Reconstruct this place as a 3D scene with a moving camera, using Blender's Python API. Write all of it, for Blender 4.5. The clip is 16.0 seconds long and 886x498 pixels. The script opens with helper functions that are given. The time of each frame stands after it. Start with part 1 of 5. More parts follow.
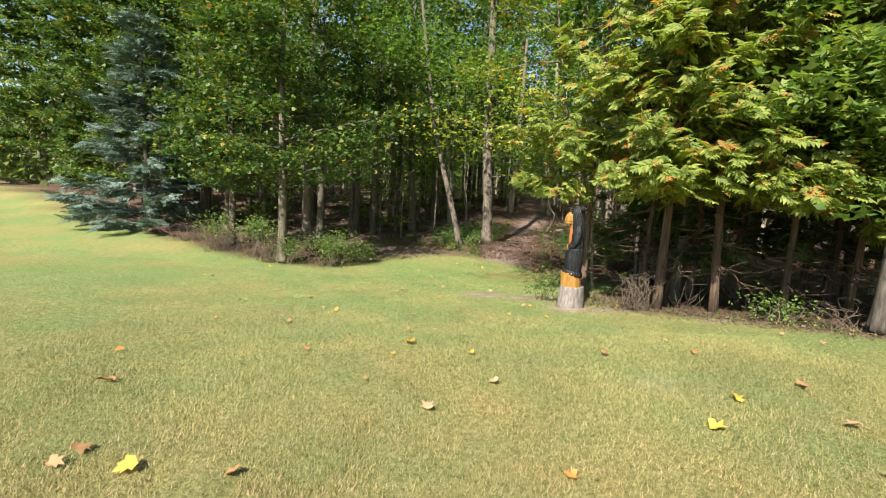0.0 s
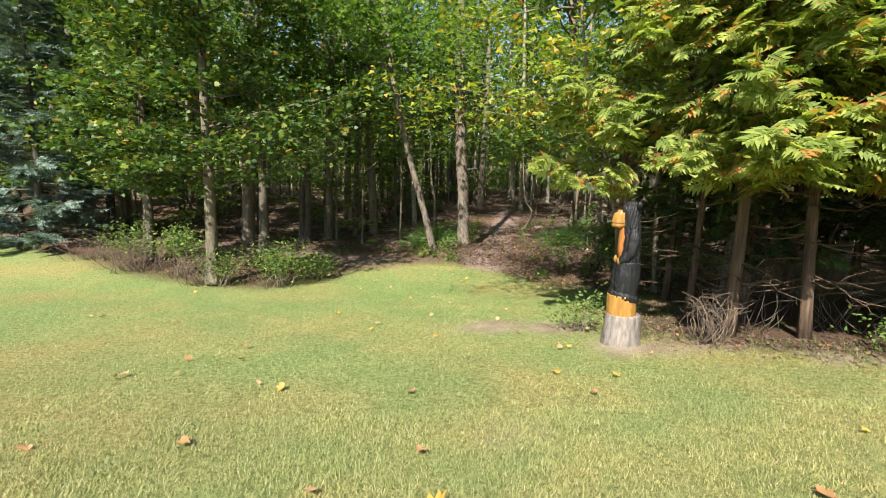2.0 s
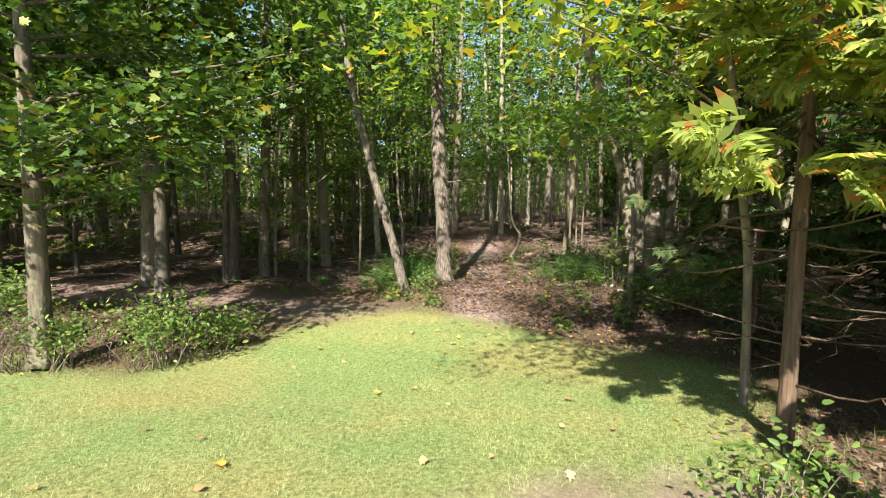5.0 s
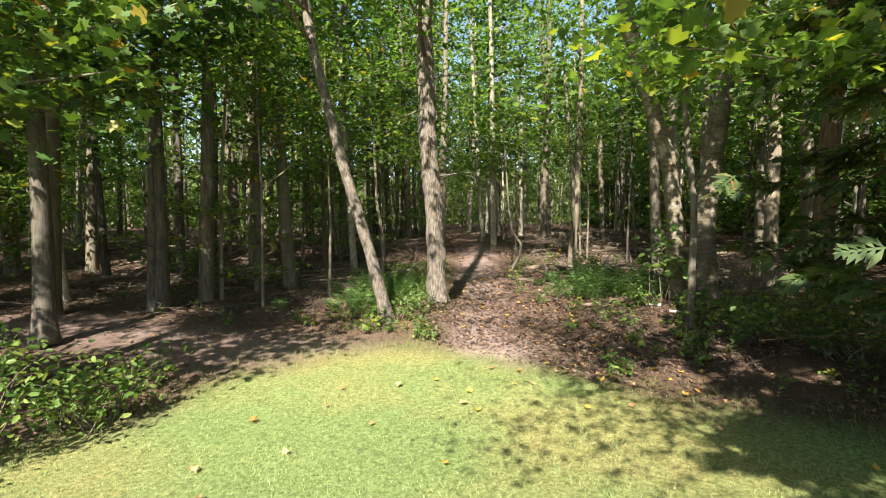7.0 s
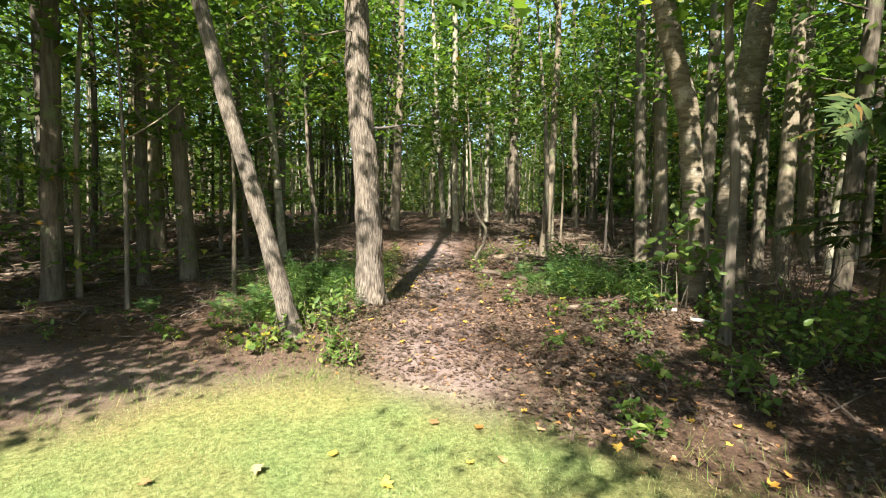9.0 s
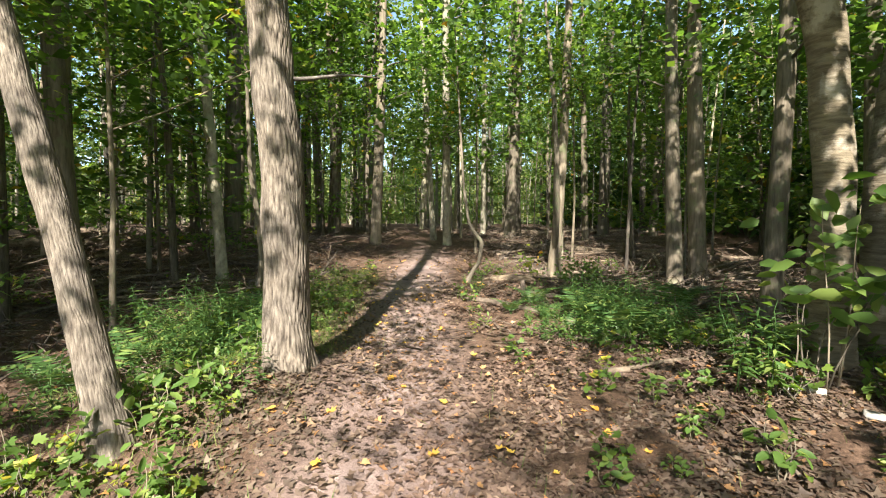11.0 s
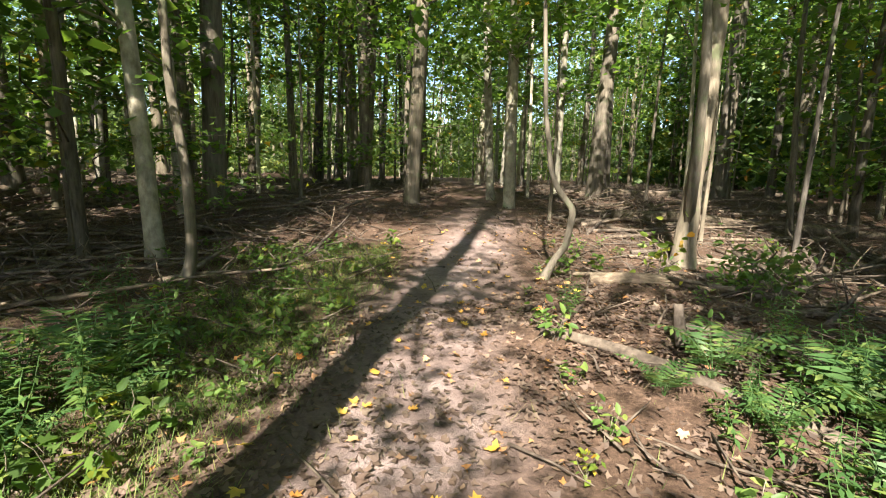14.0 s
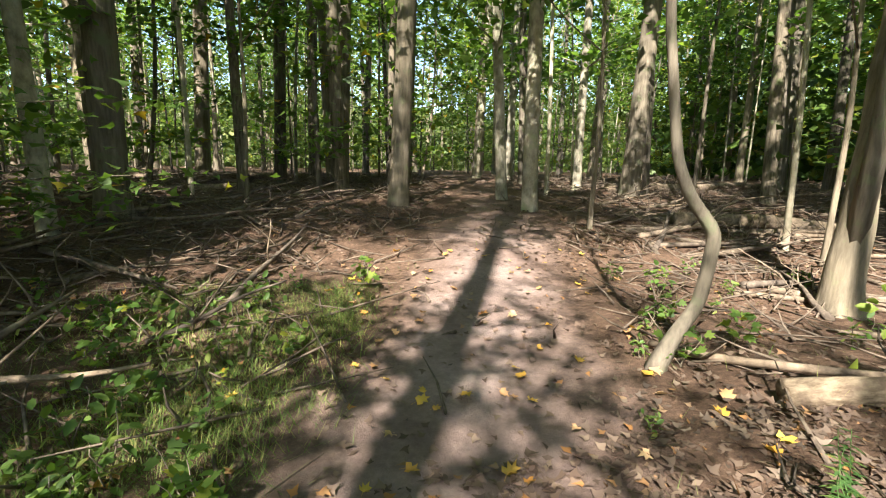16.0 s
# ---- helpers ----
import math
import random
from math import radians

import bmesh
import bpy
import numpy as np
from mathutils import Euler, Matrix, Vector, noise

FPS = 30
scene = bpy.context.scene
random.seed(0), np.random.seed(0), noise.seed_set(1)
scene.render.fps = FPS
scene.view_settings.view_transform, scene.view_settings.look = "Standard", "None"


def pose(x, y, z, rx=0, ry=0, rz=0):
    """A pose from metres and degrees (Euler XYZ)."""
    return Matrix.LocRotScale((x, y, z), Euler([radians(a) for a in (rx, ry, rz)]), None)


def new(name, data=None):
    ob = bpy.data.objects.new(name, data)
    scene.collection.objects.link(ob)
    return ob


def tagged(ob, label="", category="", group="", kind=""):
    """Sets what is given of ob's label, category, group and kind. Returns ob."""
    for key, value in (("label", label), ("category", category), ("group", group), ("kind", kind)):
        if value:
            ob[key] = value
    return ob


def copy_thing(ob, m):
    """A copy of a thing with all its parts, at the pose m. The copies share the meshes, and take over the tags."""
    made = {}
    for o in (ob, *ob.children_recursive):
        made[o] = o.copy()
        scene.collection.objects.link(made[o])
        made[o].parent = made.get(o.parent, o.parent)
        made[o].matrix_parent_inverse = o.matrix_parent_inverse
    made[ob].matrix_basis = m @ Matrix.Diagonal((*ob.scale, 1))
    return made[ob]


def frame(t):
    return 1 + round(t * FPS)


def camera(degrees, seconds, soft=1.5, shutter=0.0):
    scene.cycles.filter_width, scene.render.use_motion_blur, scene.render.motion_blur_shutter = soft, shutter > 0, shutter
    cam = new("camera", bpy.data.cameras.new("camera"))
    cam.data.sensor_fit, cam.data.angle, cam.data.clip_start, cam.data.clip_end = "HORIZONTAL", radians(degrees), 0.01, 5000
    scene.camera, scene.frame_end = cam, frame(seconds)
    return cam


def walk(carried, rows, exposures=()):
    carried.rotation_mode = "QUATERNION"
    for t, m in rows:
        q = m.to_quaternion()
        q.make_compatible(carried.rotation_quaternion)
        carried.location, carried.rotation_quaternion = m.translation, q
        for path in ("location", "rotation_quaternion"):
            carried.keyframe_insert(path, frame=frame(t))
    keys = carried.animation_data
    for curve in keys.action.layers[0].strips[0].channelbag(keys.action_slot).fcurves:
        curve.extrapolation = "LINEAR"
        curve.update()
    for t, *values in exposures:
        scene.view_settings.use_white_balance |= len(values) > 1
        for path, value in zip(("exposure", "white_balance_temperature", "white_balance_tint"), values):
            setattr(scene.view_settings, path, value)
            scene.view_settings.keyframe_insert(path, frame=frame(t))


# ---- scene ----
cam = camera(87.3, 16.0, soft=1.1)
METRES, EYE, TILT, LEAN, TURN = 20.0, 1.55, -8.0, -2.5, 0.0
ROWS = [
    (0.0, 0.0, 0.0, 0.0, 0.0, 0.0, 0.0),
    (0.5, -0.0091, 0.0298, 0.0052, -1.16, 0.5, 0.71),
    (1.0, -0.0152, 0.0603, 0.0077, -1.93, 1.03, 1.37),
    (1.5, -0.0222, 0.0912, 0.0112, -3.93, 0.5, 1.9),
    (2.0, -0.0226, 0.1228, 0.0141, -5.46, -0.49, 2.39),
    (2.5, -0.0252, 0.1535, 0.0171, -7.01, -1.32, 2.59),
    (3.0, -0.0248, 0.1839, 0.0203, -7.84, -1.85, 2.97),
    (3.5, -0.0237, 0.2131, 0.0239, -8.68, -1.36, 3.27),
    (4.0, -0.0226, 0.2433, 0.0282, -9.97, -0.08, 3.6),
    (4.5, -0.0201, 0.273, 0.0304, -9.93, 1.15, 3.43),
    (7.0, -0.0077, 0.4289, 0.0329, -12.46, 4.0, 4.71),
    (7.5, 0.0021, 0.4541, 0.0346, -13.33, 3.36, 4.84),
    (8.0, 0.0119, 0.4818, 0.0352, -15.01, 2.81, 4.46),
    (8.5, 0.0243, 0.511, 0.0342, -16.52, 2.24, 4.44),
    (11.0, 0.0869, 0.6524, 0.0448, -16.9, 3.87, 4.53),
    (11.5, 0.0977, 0.6839, 0.0479, -16.77, 4.28, 4.38),
    (12.0, 0.1105, 0.7113, 0.0515, -16.41, 3.51, 3.74),
    (12.5, 0.12, 0.741, 0.0578, -15.59, 2.63, 3.48),
    (13.0, 0.1295, 0.7686, 0.0627, -13.77, 0.4, 4.29),
    (13.5, 0.1331, 0.7995, 0.065, -12.92, -0.44, 3.69),
    (14.0, 0.1403, 0.8298, 0.0661, -9.91, -1.22, 2.4),
    (14.5, 0.1437, 0.8642, 0.0699, -8.36, -1.96, 2.03),
    (15.0, 0.1496, 0.8973, 0.0756, -8.4, -2.45, 2.4),
    (15.5, 0.1522, 0.9309, 0.0811, -9.81, -2.3, 2.71),
    (16.0, 0.1573, 0.9618, 0.0846, -11.15, -2.18, 3.14),
]
walk(cam, [(t, pose(0, 0, EYE, TILT, LEAN, TURN) @ pose(METRES * x, METRES * y, METRES * z, 90 + pitch, roll, yaw)) for t, x, y, z, yaw, pitch, roll in ROWS],
     exposures=[(0.0, 1.3), (3.5, 1.6), (4.5, 1.75), (7.0, 1.9), (8.5, 2.0), (11.0, 2.15), (12.5, 2.3), (15.0, 2.4), (16.0, 2.5)])

# ---------------------------------------------------------------- world, sun
SUN_FROM = Vector((-0.418, -0.908, 0.93)).normalized()      # the way to the sun: behind the walker, a little to the left
world = bpy.data.worlds.new("sky")
scene.world = world
world.use_nodes = True
wn = world.node_tree
sky = wn.nodes.new("ShaderNodeTexSky")
sky.sky_type = "NISHITA"
sky.sun_disc = False
sky.sun_elevation = math.asin(SUN_FROM.z)
sky.sun_rotation = math.atan2(SUN_FROM.x, SUN_FROM.y)
sky.air_density, sky.dust_density, sky.ozone_density = 1.0, 0.6, 1.2
wn.nodes["Background"].inputs["Strength"].default_value = 0.08
wn.links.new(sky.outputs["Color"], wn.nodes["Background"].inputs["Color"])
sun = new("sun", bpy.data.lights.new("sun", "SUN"))
sun.data.energy, sun.data.angle, sun.data.color = 5.0, radians(0.8), (1.0, 0.95, 0.86)
sun.rotation_euler = (-SUN_FROM).to_track_quat("-Z", "Y").to_euler()
sun.location = (0, 0, 40)


# ---------------------------------------------------------------- materials
def material(name, rough=0.8, spec=0.3):
    m = bpy.data.materials.new(name)
    m.use_nodes = True
    b = m.node_tree.nodes["Principled BSDF"]
    b.inputs["Roughness"].default_value = rough
    b.inputs["Specular IOR Level"].default_value = spec
    return m, m.node_tree, b


def node(nt, kind, **values):
    n = nt.nodes.new(kind)
    for key, value in values.items():
        n.inputs[key.replace("_", " ")].default_value = value
    return n


def noise_tex(nt, scale, detail=4.0, rough=0.6, stretch=None):
    n = node(nt, "ShaderNodeTexNoise", Scale=scale, Detail=detail, Roughness=rough)
    tc = nt.nodes.new("ShaderNodeTexCoord")
    if stretch:
        mp = nt.nodes.new("ShaderNodeMapping")
        mp.inputs["Scale"].default_value = stretch
        nt.links.new(tc.outputs["Object"], mp.inputs["Vector"])
        nt.links.new(mp.outputs["Vector"], n.inputs["Vector"])
    else:
        nt.links.new(tc.outputs["Object"], n.inputs["Vector"])
    return n


def ramp(nt, source, stops):
    r = nt.nodes.new("ShaderNodeValToRGB")
    el = r.color_ramp.elements
    el[0].position, el[0].color = stops[0][0], (*stops[0][1], 1)
    el[1].position, el[1].color = stops[-1][0], (*stops[-1][1], 1)
    for p, c in stops[1:-1]:
        e = el.new(p)
        e.color = (*c, 1)
    nt.links.new(source, r.inputs["Fac"])
    return r


def mix_rgb(nt, fac, a, b, blend="MIX"):
    m = nt.nodes.new("ShaderNodeMix")
    m.data_type, m.blend_type = "RGBA", blend
    for value, sock in ((fac, m.inputs[0]), (a, m.inputs[6]), (b, m.inputs[7])):
        if isinstance(value, (int, float)):
            sock.default_value = value
        elif isinstance(value, tuple):
            sock.default_value = (*value, 1)
        else:
            nt.links.new(value, sock)
    return m.outputs[2]


def bump(nt, b, source, strength, distance):
    n = node(nt, "ShaderNodeBump", Strength=strength, Distance=distance)
    nt.links.new(source, n.inputs["Height"])
    nt.links.new(n.outputs["Normal"], b.inputs["Normal"])
    return n


def leaf_material(name, stops, through_light=0.4, rough=0.5, by_object=False, shine=(1.5, 1.6, 0.7)):
    """Leaves: each island has a colour of its own, and light shines through them."""
    m, nt, b = material(name, rough, 0.3)
    if by_object:
        rnd = nt.nodes.new("ShaderNodeObjectInfo").outputs["Random"]
    else:
        rnd = nt.nodes.new("ShaderNodeNewGeometry").outputs["Random Per Island"]
    col = ramp(nt, rnd, stops)
    patch = noise_tex(nt, 0.9, 2.0)
    tone = ramp(nt, patch.outputs["Fac"], [(0.3, (0.72, 0.78, 0.7)), (0.7, (1.15, 1.1, 1.0))])
    c = mix_rgb(nt, 1.0, col.outputs["Color"], tone.outputs["Color"], "MULTIPLY")
    nt.links.new(c, b.inputs["Base Color"])
    tr = nt.nodes.new("ShaderNodeBsdfTranslucent")
    warm = mix_rgb(nt, 1.0, c, shine, "MULTIPLY")
    nt.links.new(warm, tr.inputs["Color"])
    mx = nt.nodes.new("ShaderNodeMixShader")
    mx.inputs[0].default_value = through_light
    nt.links.new(b.outputs[0], mx.inputs[1])
    nt.links.new(tr.outputs[0], mx.inputs[2])
    nt.links.new(mx.outputs[0], nt.nodes["Material Output"].inputs["Surface"])
    return m


def bark_material(name, dark, light, stretch=(9, 9, 1.6), relief=0.03, lichen=None, grooves=False):
    m, nt, b = material(name, 0.9, 0.15)
    n = noise_tex(nt, 2.2, 6.0, 0.65, stretch)
    col = ramp(nt, n.outputs["Fac"], [(0.32, dark), (0.52, tuple((a + c) / 2 for a, c in zip(dark, light))), (0.7, light)])
    out = col.outputs["Color"]
    big = noise_tex(nt, 1.3, 3.0)
    tone = ramp(nt, big.outputs["Fac"], [(0.3, (0.75, 0.75, 0.75)), (0.7, (1.15, 1.12, 1.05))])
    out = mix_rgb(nt, 1.0, out, tone.outputs["Color"], "MULTIPLY")
    if lichen:
        ln = noise_tex(nt, 3.0, 5.0, 0.7)
        mask = ramp(nt, ln.outputs["Fac"], [(0.54, (0, 0, 0)), (0.66, (1, 1, 1))])
        out = mix_rgb(nt, mask.outputs["Color"], out, lichen)
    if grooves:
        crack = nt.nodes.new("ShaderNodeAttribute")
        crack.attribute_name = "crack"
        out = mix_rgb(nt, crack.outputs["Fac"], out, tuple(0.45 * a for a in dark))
    rnd = nt.nodes.new("ShaderNodeObjectInfo")
    vary = ramp(nt, rnd.outputs["Random"], [(0.0, (0.7, 0.7, 0.72)), (1.0, (1.25, 1.2, 1.1))])
    out = mix_rgb(nt, 1.0, out, vary.outputs["Color"], "MULTIPLY")
    nt.links.new(out, b.inputs["Base Color"])
    bump(nt, b, n.outputs["Fac"], 0.9, relief)
    return m


MAPLE_GREEN = leaf_material("maple_leaf", [(0.0, (0.052, 0.09, 0.024)), (0.45, (0.088, 0.15, 0.036)), (0.85, (0.145, 0.22, 0.048)), (0.97, (0.27, 0.28, 0.04)), (1.0, (0.38, 0.19, 0.03))], 0.5)
# Maple leaf colours darkened, to put shade into the wood's edge foliage.
EDGE_SHADE_GREEN = leaf_material("shade_dark_maple_leaf", [(0.0, (0.028, 0.058, 0.016)), (0.45, (0.055, 0.105, 0.024)), (0.85, (0.115, 0.175, 0.036)), (0.97, (0.22, 0.22, 0.03)), (1.0, (0.3, 0.15, 0.03))], 0.28)
CANOPY_GREEN = leaf_material("canopy_leaf", [(0.0, (0.056, 0.105, 0.03)), (0.6, (0.098, 0.165, 0.043)), (1.0, (0.165, 0.23, 0.06))], 0.58)
# Paler, less saturated than the near leaves: distance haze put into the colour.
HAZE_GREEN = leaf_material("haze_pale_leaf", [(0.0, (0.08, 0.12, 0.045)), (0.6, (0.14, 0.18, 0.07)), (1.0, (0.24, 0.26, 0.10))], 0.5)
YELLOW_GREEN = leaf_material("turning_leaf", [(0.0, (0.10, 0.17, 0.03)), (0.6, (0.22, 0.27, 0.045)), (0.92, (0.38, 0.32, 0.04)), (1.0, (0.45, 0.2, 0.03))], 0.4)
CEDAR_GREEN = leaf_material("cedar_spray", [(0.0, (0.11, 0.155, 0.04)), (0.5, (0.22, 0.275, 0.07)), (1.0, (0.37, 0.40, 0.11))], 0.45, 0.6)
SPRUCE_BLUE = leaf_material("spruce_needle", [(0.0, (0.05, 0.085, 0.07)), (0.6, (0.11, 0.16, 0.14)), (1.0, (0.2, 0.26, 0.23))], 0.1, 0.6)
SHRUB_GREEN = leaf_material("shrub_leaf", [(0.0, (0.07, 0.13, 0.03)), (0.6, (0.13, 0.20, 0.05)), (1.0, (0.26, 0.29, 0.08))])
FERN_GREEN = leaf_material("fern_leaf", [(0.0, (0.045, 0.095, 0.03)), (0.6, (0.08, 0.15, 0.045)), (1.0, (0.17, 0.21, 0.06))], 0.28)
GRASS = leaf_material("grass_blade", [(0.0, (0.10, 0.13, 0.042)), (0.5, (0.24, 0.28, 0.1)), (0.85, (0.35, 0.355, 0.16)), (1.0, (0.47, 0.42, 0.26))], 0.25, 0.6, shine=(1.05, 1.1, 0.95))
# Cedar colours again, darkened so the sprays read as standing in shade.
SHADE_TINTED_CEDAR = leaf_material("cedar_spray_tinted_for_shade", [(0.0, (0.03, 0.055, 0.018)), (0.6, (0.06, 0.095, 0.028)), (0.93, (0.1, 0.13, 0.04)), (1.0, (0.2, 0.09, 0.03))], 0.25, 0.65)
WILD_GRASS = leaf_material("wild_grass_blade", [(0.0, (0.07, 0.12, 0.03)), (0.6, (0.12, 0.18, 0.04)), (1.0, (0.3, 0.27, 0.11))], 0.3, 0.6)
LITTER = leaf_material("leaf_litter", [(0.0, (0.07, 0.046, 0.038)), (0.4, (0.115, 0.075, 0.06)), (0.75, (0.16, 0.106, 0.084)), (0.93, (0.21, 0.148, 0.117)), (1.0, (0.38, 0.17, 0.06))], 0.12, 0.7)
YELLOW_LEAF = leaf_material("yellow_fallen_leaf", [(0.0, (0.55, 0.27, 0.05)), (0.5, (0.6, 0.4, 0.08)), (1.0, (0.5, 0.2, 0.06))], 0.2, 0.55, True)
BROWN_LEAF = leaf_material("brown_fallen_leaf", [(0.0, (0.32, 0.17, 0.08)), (0.5, (0.45, 0.25, 0.13)), (1.0, (0.5, 0.33, 0.2))], 0.12, 0.65, True)



def browning(m, scale, start):
    """Clumps of dead orange-brown foliage among the green."""
    nt = m.node_tree
    old = nt.nodes["Principled BSDF"].inputs["Base Color"].links[0].from_socket
    n = noise_tex(nt, scale, 3.0, 0.7)
    mask = ramp(nt, n.outputs["Fac"], [(start, (0, 0, 0)), (start + 0.03, (1, 1, 1))])
    c = mix_rgb(nt, mask.outputs["Color"], old, (0.42, 0.19, 0.06))
    for l in list(old.links):
        if l.to_node != c.node:
            nt.links.new(c, l.to_socket)


browning(CEDAR_GREEN, 3.6, 0.585)


def green_with_distance(m):
    """The lawn is dry and brownish at the start of the walk and fresh green towards the wood."""
    nt = m.node_tree
    b = nt.nodes["Principled BSDF"]
    old = b.inputs["Base Color"].links[0].from_socket
    tc, sep = nt.nodes.new("ShaderNodeTexCoord"), nt.nodes.new("ShaderNodeSeparateXYZ")
    nt.links.new(tc.outputs["Object"], sep.inputs[0])
    spot = noise_tex(nt, 0.8, 4.0, 0.6)
    add = node(nt, "ShaderNodeMath")
    add.operation = "MULTIPLY_ADD"
    nt.links.new(spot.outputs["Fac"], add.inputs[0])
    add.inputs[1].default_value = 9.0
    nt.links.new(sep.outputs["Y"], add.inputs[2])
    mr = node(nt, "ShaderNodeMapRange", From_Min=6.0, From_Max=14.0)
    nt.links.new(add.outputs[0], mr.inputs["Value"])
    tint = ramp(nt, mr.outputs["Result"], [(0.0, (1.3, 0.97, 1.02)), (0.5, (1.12, 1.07, 1.05)), (1.0, (0.93, 1.08, 1.02))])
    new_c = mix_rgb(nt, 1.0, old, tint.outputs["Color"], "MULTIPLY")
    for l in list(old.links):
        if l.to_node != new_c.node:
            nt.links.new(new_c, l.to_socket)


green_with_distance(GRASS)
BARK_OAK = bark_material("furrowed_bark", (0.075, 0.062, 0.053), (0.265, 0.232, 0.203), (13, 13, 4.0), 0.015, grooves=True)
BARK_SMOOTH = bark_material("smooth_grey_bark", (0.10, 0.085, 0.065), (0.25, 0.215, 0.17), (8, 8, 1.2), 0.012, (0.16, 0.17, 0.10))
BARK_BIRCH = bark_material("peeling_birch_bark", (0.08, 0.067, 0.05), (0.225, 0.195, 0.15), (2.5, 2.5, 16), 0.012, (0.29, 0.265, 0.225))
BARK_CEDAR = bark_material("stringy_cedar_bark", (0.045, 0.033, 0.024), (0.17, 0.12, 0.088), (14, 14, 0.8), 0.02)
BARK_RED = bark_material("reddish_cedar_bark", (0.09, 0.06, 0.042), (0.31, 0.215, 0.15), (14, 14, 0.8), 0.02)
BARK_DARK = bark_material("dark_forest_bark", (0.05, 0.042, 0.034), (0.19, 0.165, 0.135), (8, 8, 1.3), 0.015, (0.13, 0.15, 0.08))
BARK_PALE = bark_material("pale_poplar_bark", (0.16, 0.145, 0.11), (0.42, 0.39, 0.32), (5, 5, 3), 0.01, (0.25, 0.27, 0.17))
DEAD_WOOD = bark_material("grey_dead_wood", (0.06, 0.047, 0.038), (0.235, 0.187, 0.148), (6, 6, 6), 0.01)
PALE_WOOD = bark_material("bleached_log_wood", (0.10, 0.07, 0.045), (0.44, 0.35, 0.25), (3, 14, 14), 0.02, (0.17, 0.12, 0.085))
STUMP_WOOD = bark_material("weathered_stump_wood", (0.15, 0.13, 0.112), (0.42, 0.375, 0.33), (9, 9, 2.2), 0.012)
HONEY_WOOD = bark_material("varnished_carved_wood", (0.27, 0.13, 0.03), (0.54, 0.31, 0.085), (7, 7, 1.2), 0.006)
CHEST_WOOD = bark_material("reddish_carved_wood", (0.32, 0.12, 0.03), (0.5, 0.22, 0.06), (9, 9, 1.4), 0.006)
for mm, rr in ((HONEY_WOOD, 0.35), (CHEST_WOOD, 0.45)):
    mm.node_tree.nodes["Principled BSDF"].inputs["Roughness"].default_value = rr
BLACK_FUR = bark_material("black_painted_wood", (0.004, 0.004, 0.005), (0.022, 0.023, 0.026), (16, 16, 3), 0.02)
BLACK_FUR.node_tree.nodes["Principled BSDF"].inputs["Roughness"].default_value = 0.5
BLACK_FUR.node_tree.nodes["Principled BSDF"].inputs["Specular IOR Level"].default_value = 0.35
BIRCH_LOG = bark_material("white_birch_log_bark", (0.22, 0.20, 0.18), (0.55, 0.53, 0.49), (3, 3, 10), 0.006)


# ---------------------------------------------------------------- the lie of the land
KNOT_Y = [-80, -10, 0, 3, 4.5, 7, 8.5, 10.5, 12.5, 14, 16.5, 19, 21.5, 24, 27, 33, 60, 120, 400]
KNOT_Z = [0.6, 0.1, 0.0, 0.0, -0.04, -0.33, -0.49, -0.68, -0.87, -0.85, -0.73, -0.66, -0.6, -0.3, 0.15, 0.45, 0.75, 0.9, 1.2]
MOUNDS = [(1.6, 16.95, 0.27, 0.7), (5.4, 15.4, 0.45, 1.0), (5.6, 20.3, 0.28, 1.1)]      # x, y, height, spread
LAWN_EDGE = [(-300, 150), (-40, 37), (-24.5, 26.8), (-20.5, 25.0), (-13.4, 18.5), (-9.9, 16.5), (-6.7, 14.1), (-4.6, 12.95), (-3.3, 12.55), (-2.3, 13.2), (-1.2, 14.6), (0.5, 15.3), (1.9, 14.5),
             (3.1, 12.5), (4.3, 11.0), (3.2, 9.4), (2.3, 8.4), (3.0, 7.3), (6.0, 5.75), (12, 3), (60, -20), (300, -140)]
TRAIL = [(2.0, 14.7), (2.45, 16.3), (2.95, 18.5), (3.7, 21.3), (4.7, 24.0), (5.6, 27.0), (6.6, 32.0), (7.5, 40.0)]
SIDE_TRACK = [(0.6, 14.6), (-1.8, 15.8), (-4.5, 17.4), (-9, 19.0), (-16, 20)]


def ground(x, y):
    x, y = np.asarray(x, float), np.asarray(y, float)
    z = sum(np.interp(y + d, KNOT_Y, KNOT_Z) for d in (-0.8, -0.4, 0, 0.4, 0.8)) / 5
    for mx, my, h, s in MOUNDS:
        z = z + h * np.exp(-((x - mx) ** 2 + (y - my) ** 2) / (2 * s * s))
    return z + 0.015 * np.sin(2.1 * x + 0.7 * y) * np.sin(1.7 * y - 0.6 * x)


def gz(x, y):
    return float(ground(x, y))


def line_distance(x, y, line):
    best = np.full(np.shape(x), 1e9)
    for (ax, ay), (bx, by) in zip(line, line[1:]):
        dx, dy = bx - ax, by - ay
        k = np.clip(((x - ax) * dx + (y - ay) * dy) / (dx * dx + dy * dy), 0, 1)
        best = np.minimum(best, np.hypot(x - ax - k * dx, y - ay - k * dy))
    return best


def lawn_side(x, y):
    """Metres into the lawn (plus) or into the wood (minus)."""
    poly = LAWN_EDGE + [(300, -400), (-300, -400)]
    inside = np.zeros(np.shape(x), bool)
    for (ax, ay), (bx, by) in zip(poly, poly[1:] + poly[:1]):
        if ay != by:
            inside ^= ((ay > y) != (by > y)) & (x < (bx - ax) * (y - ay) / (by - ay) + ax)
    return np.where(inside, 1, -1) * line_distance(x, y, LAWN_EDGE)


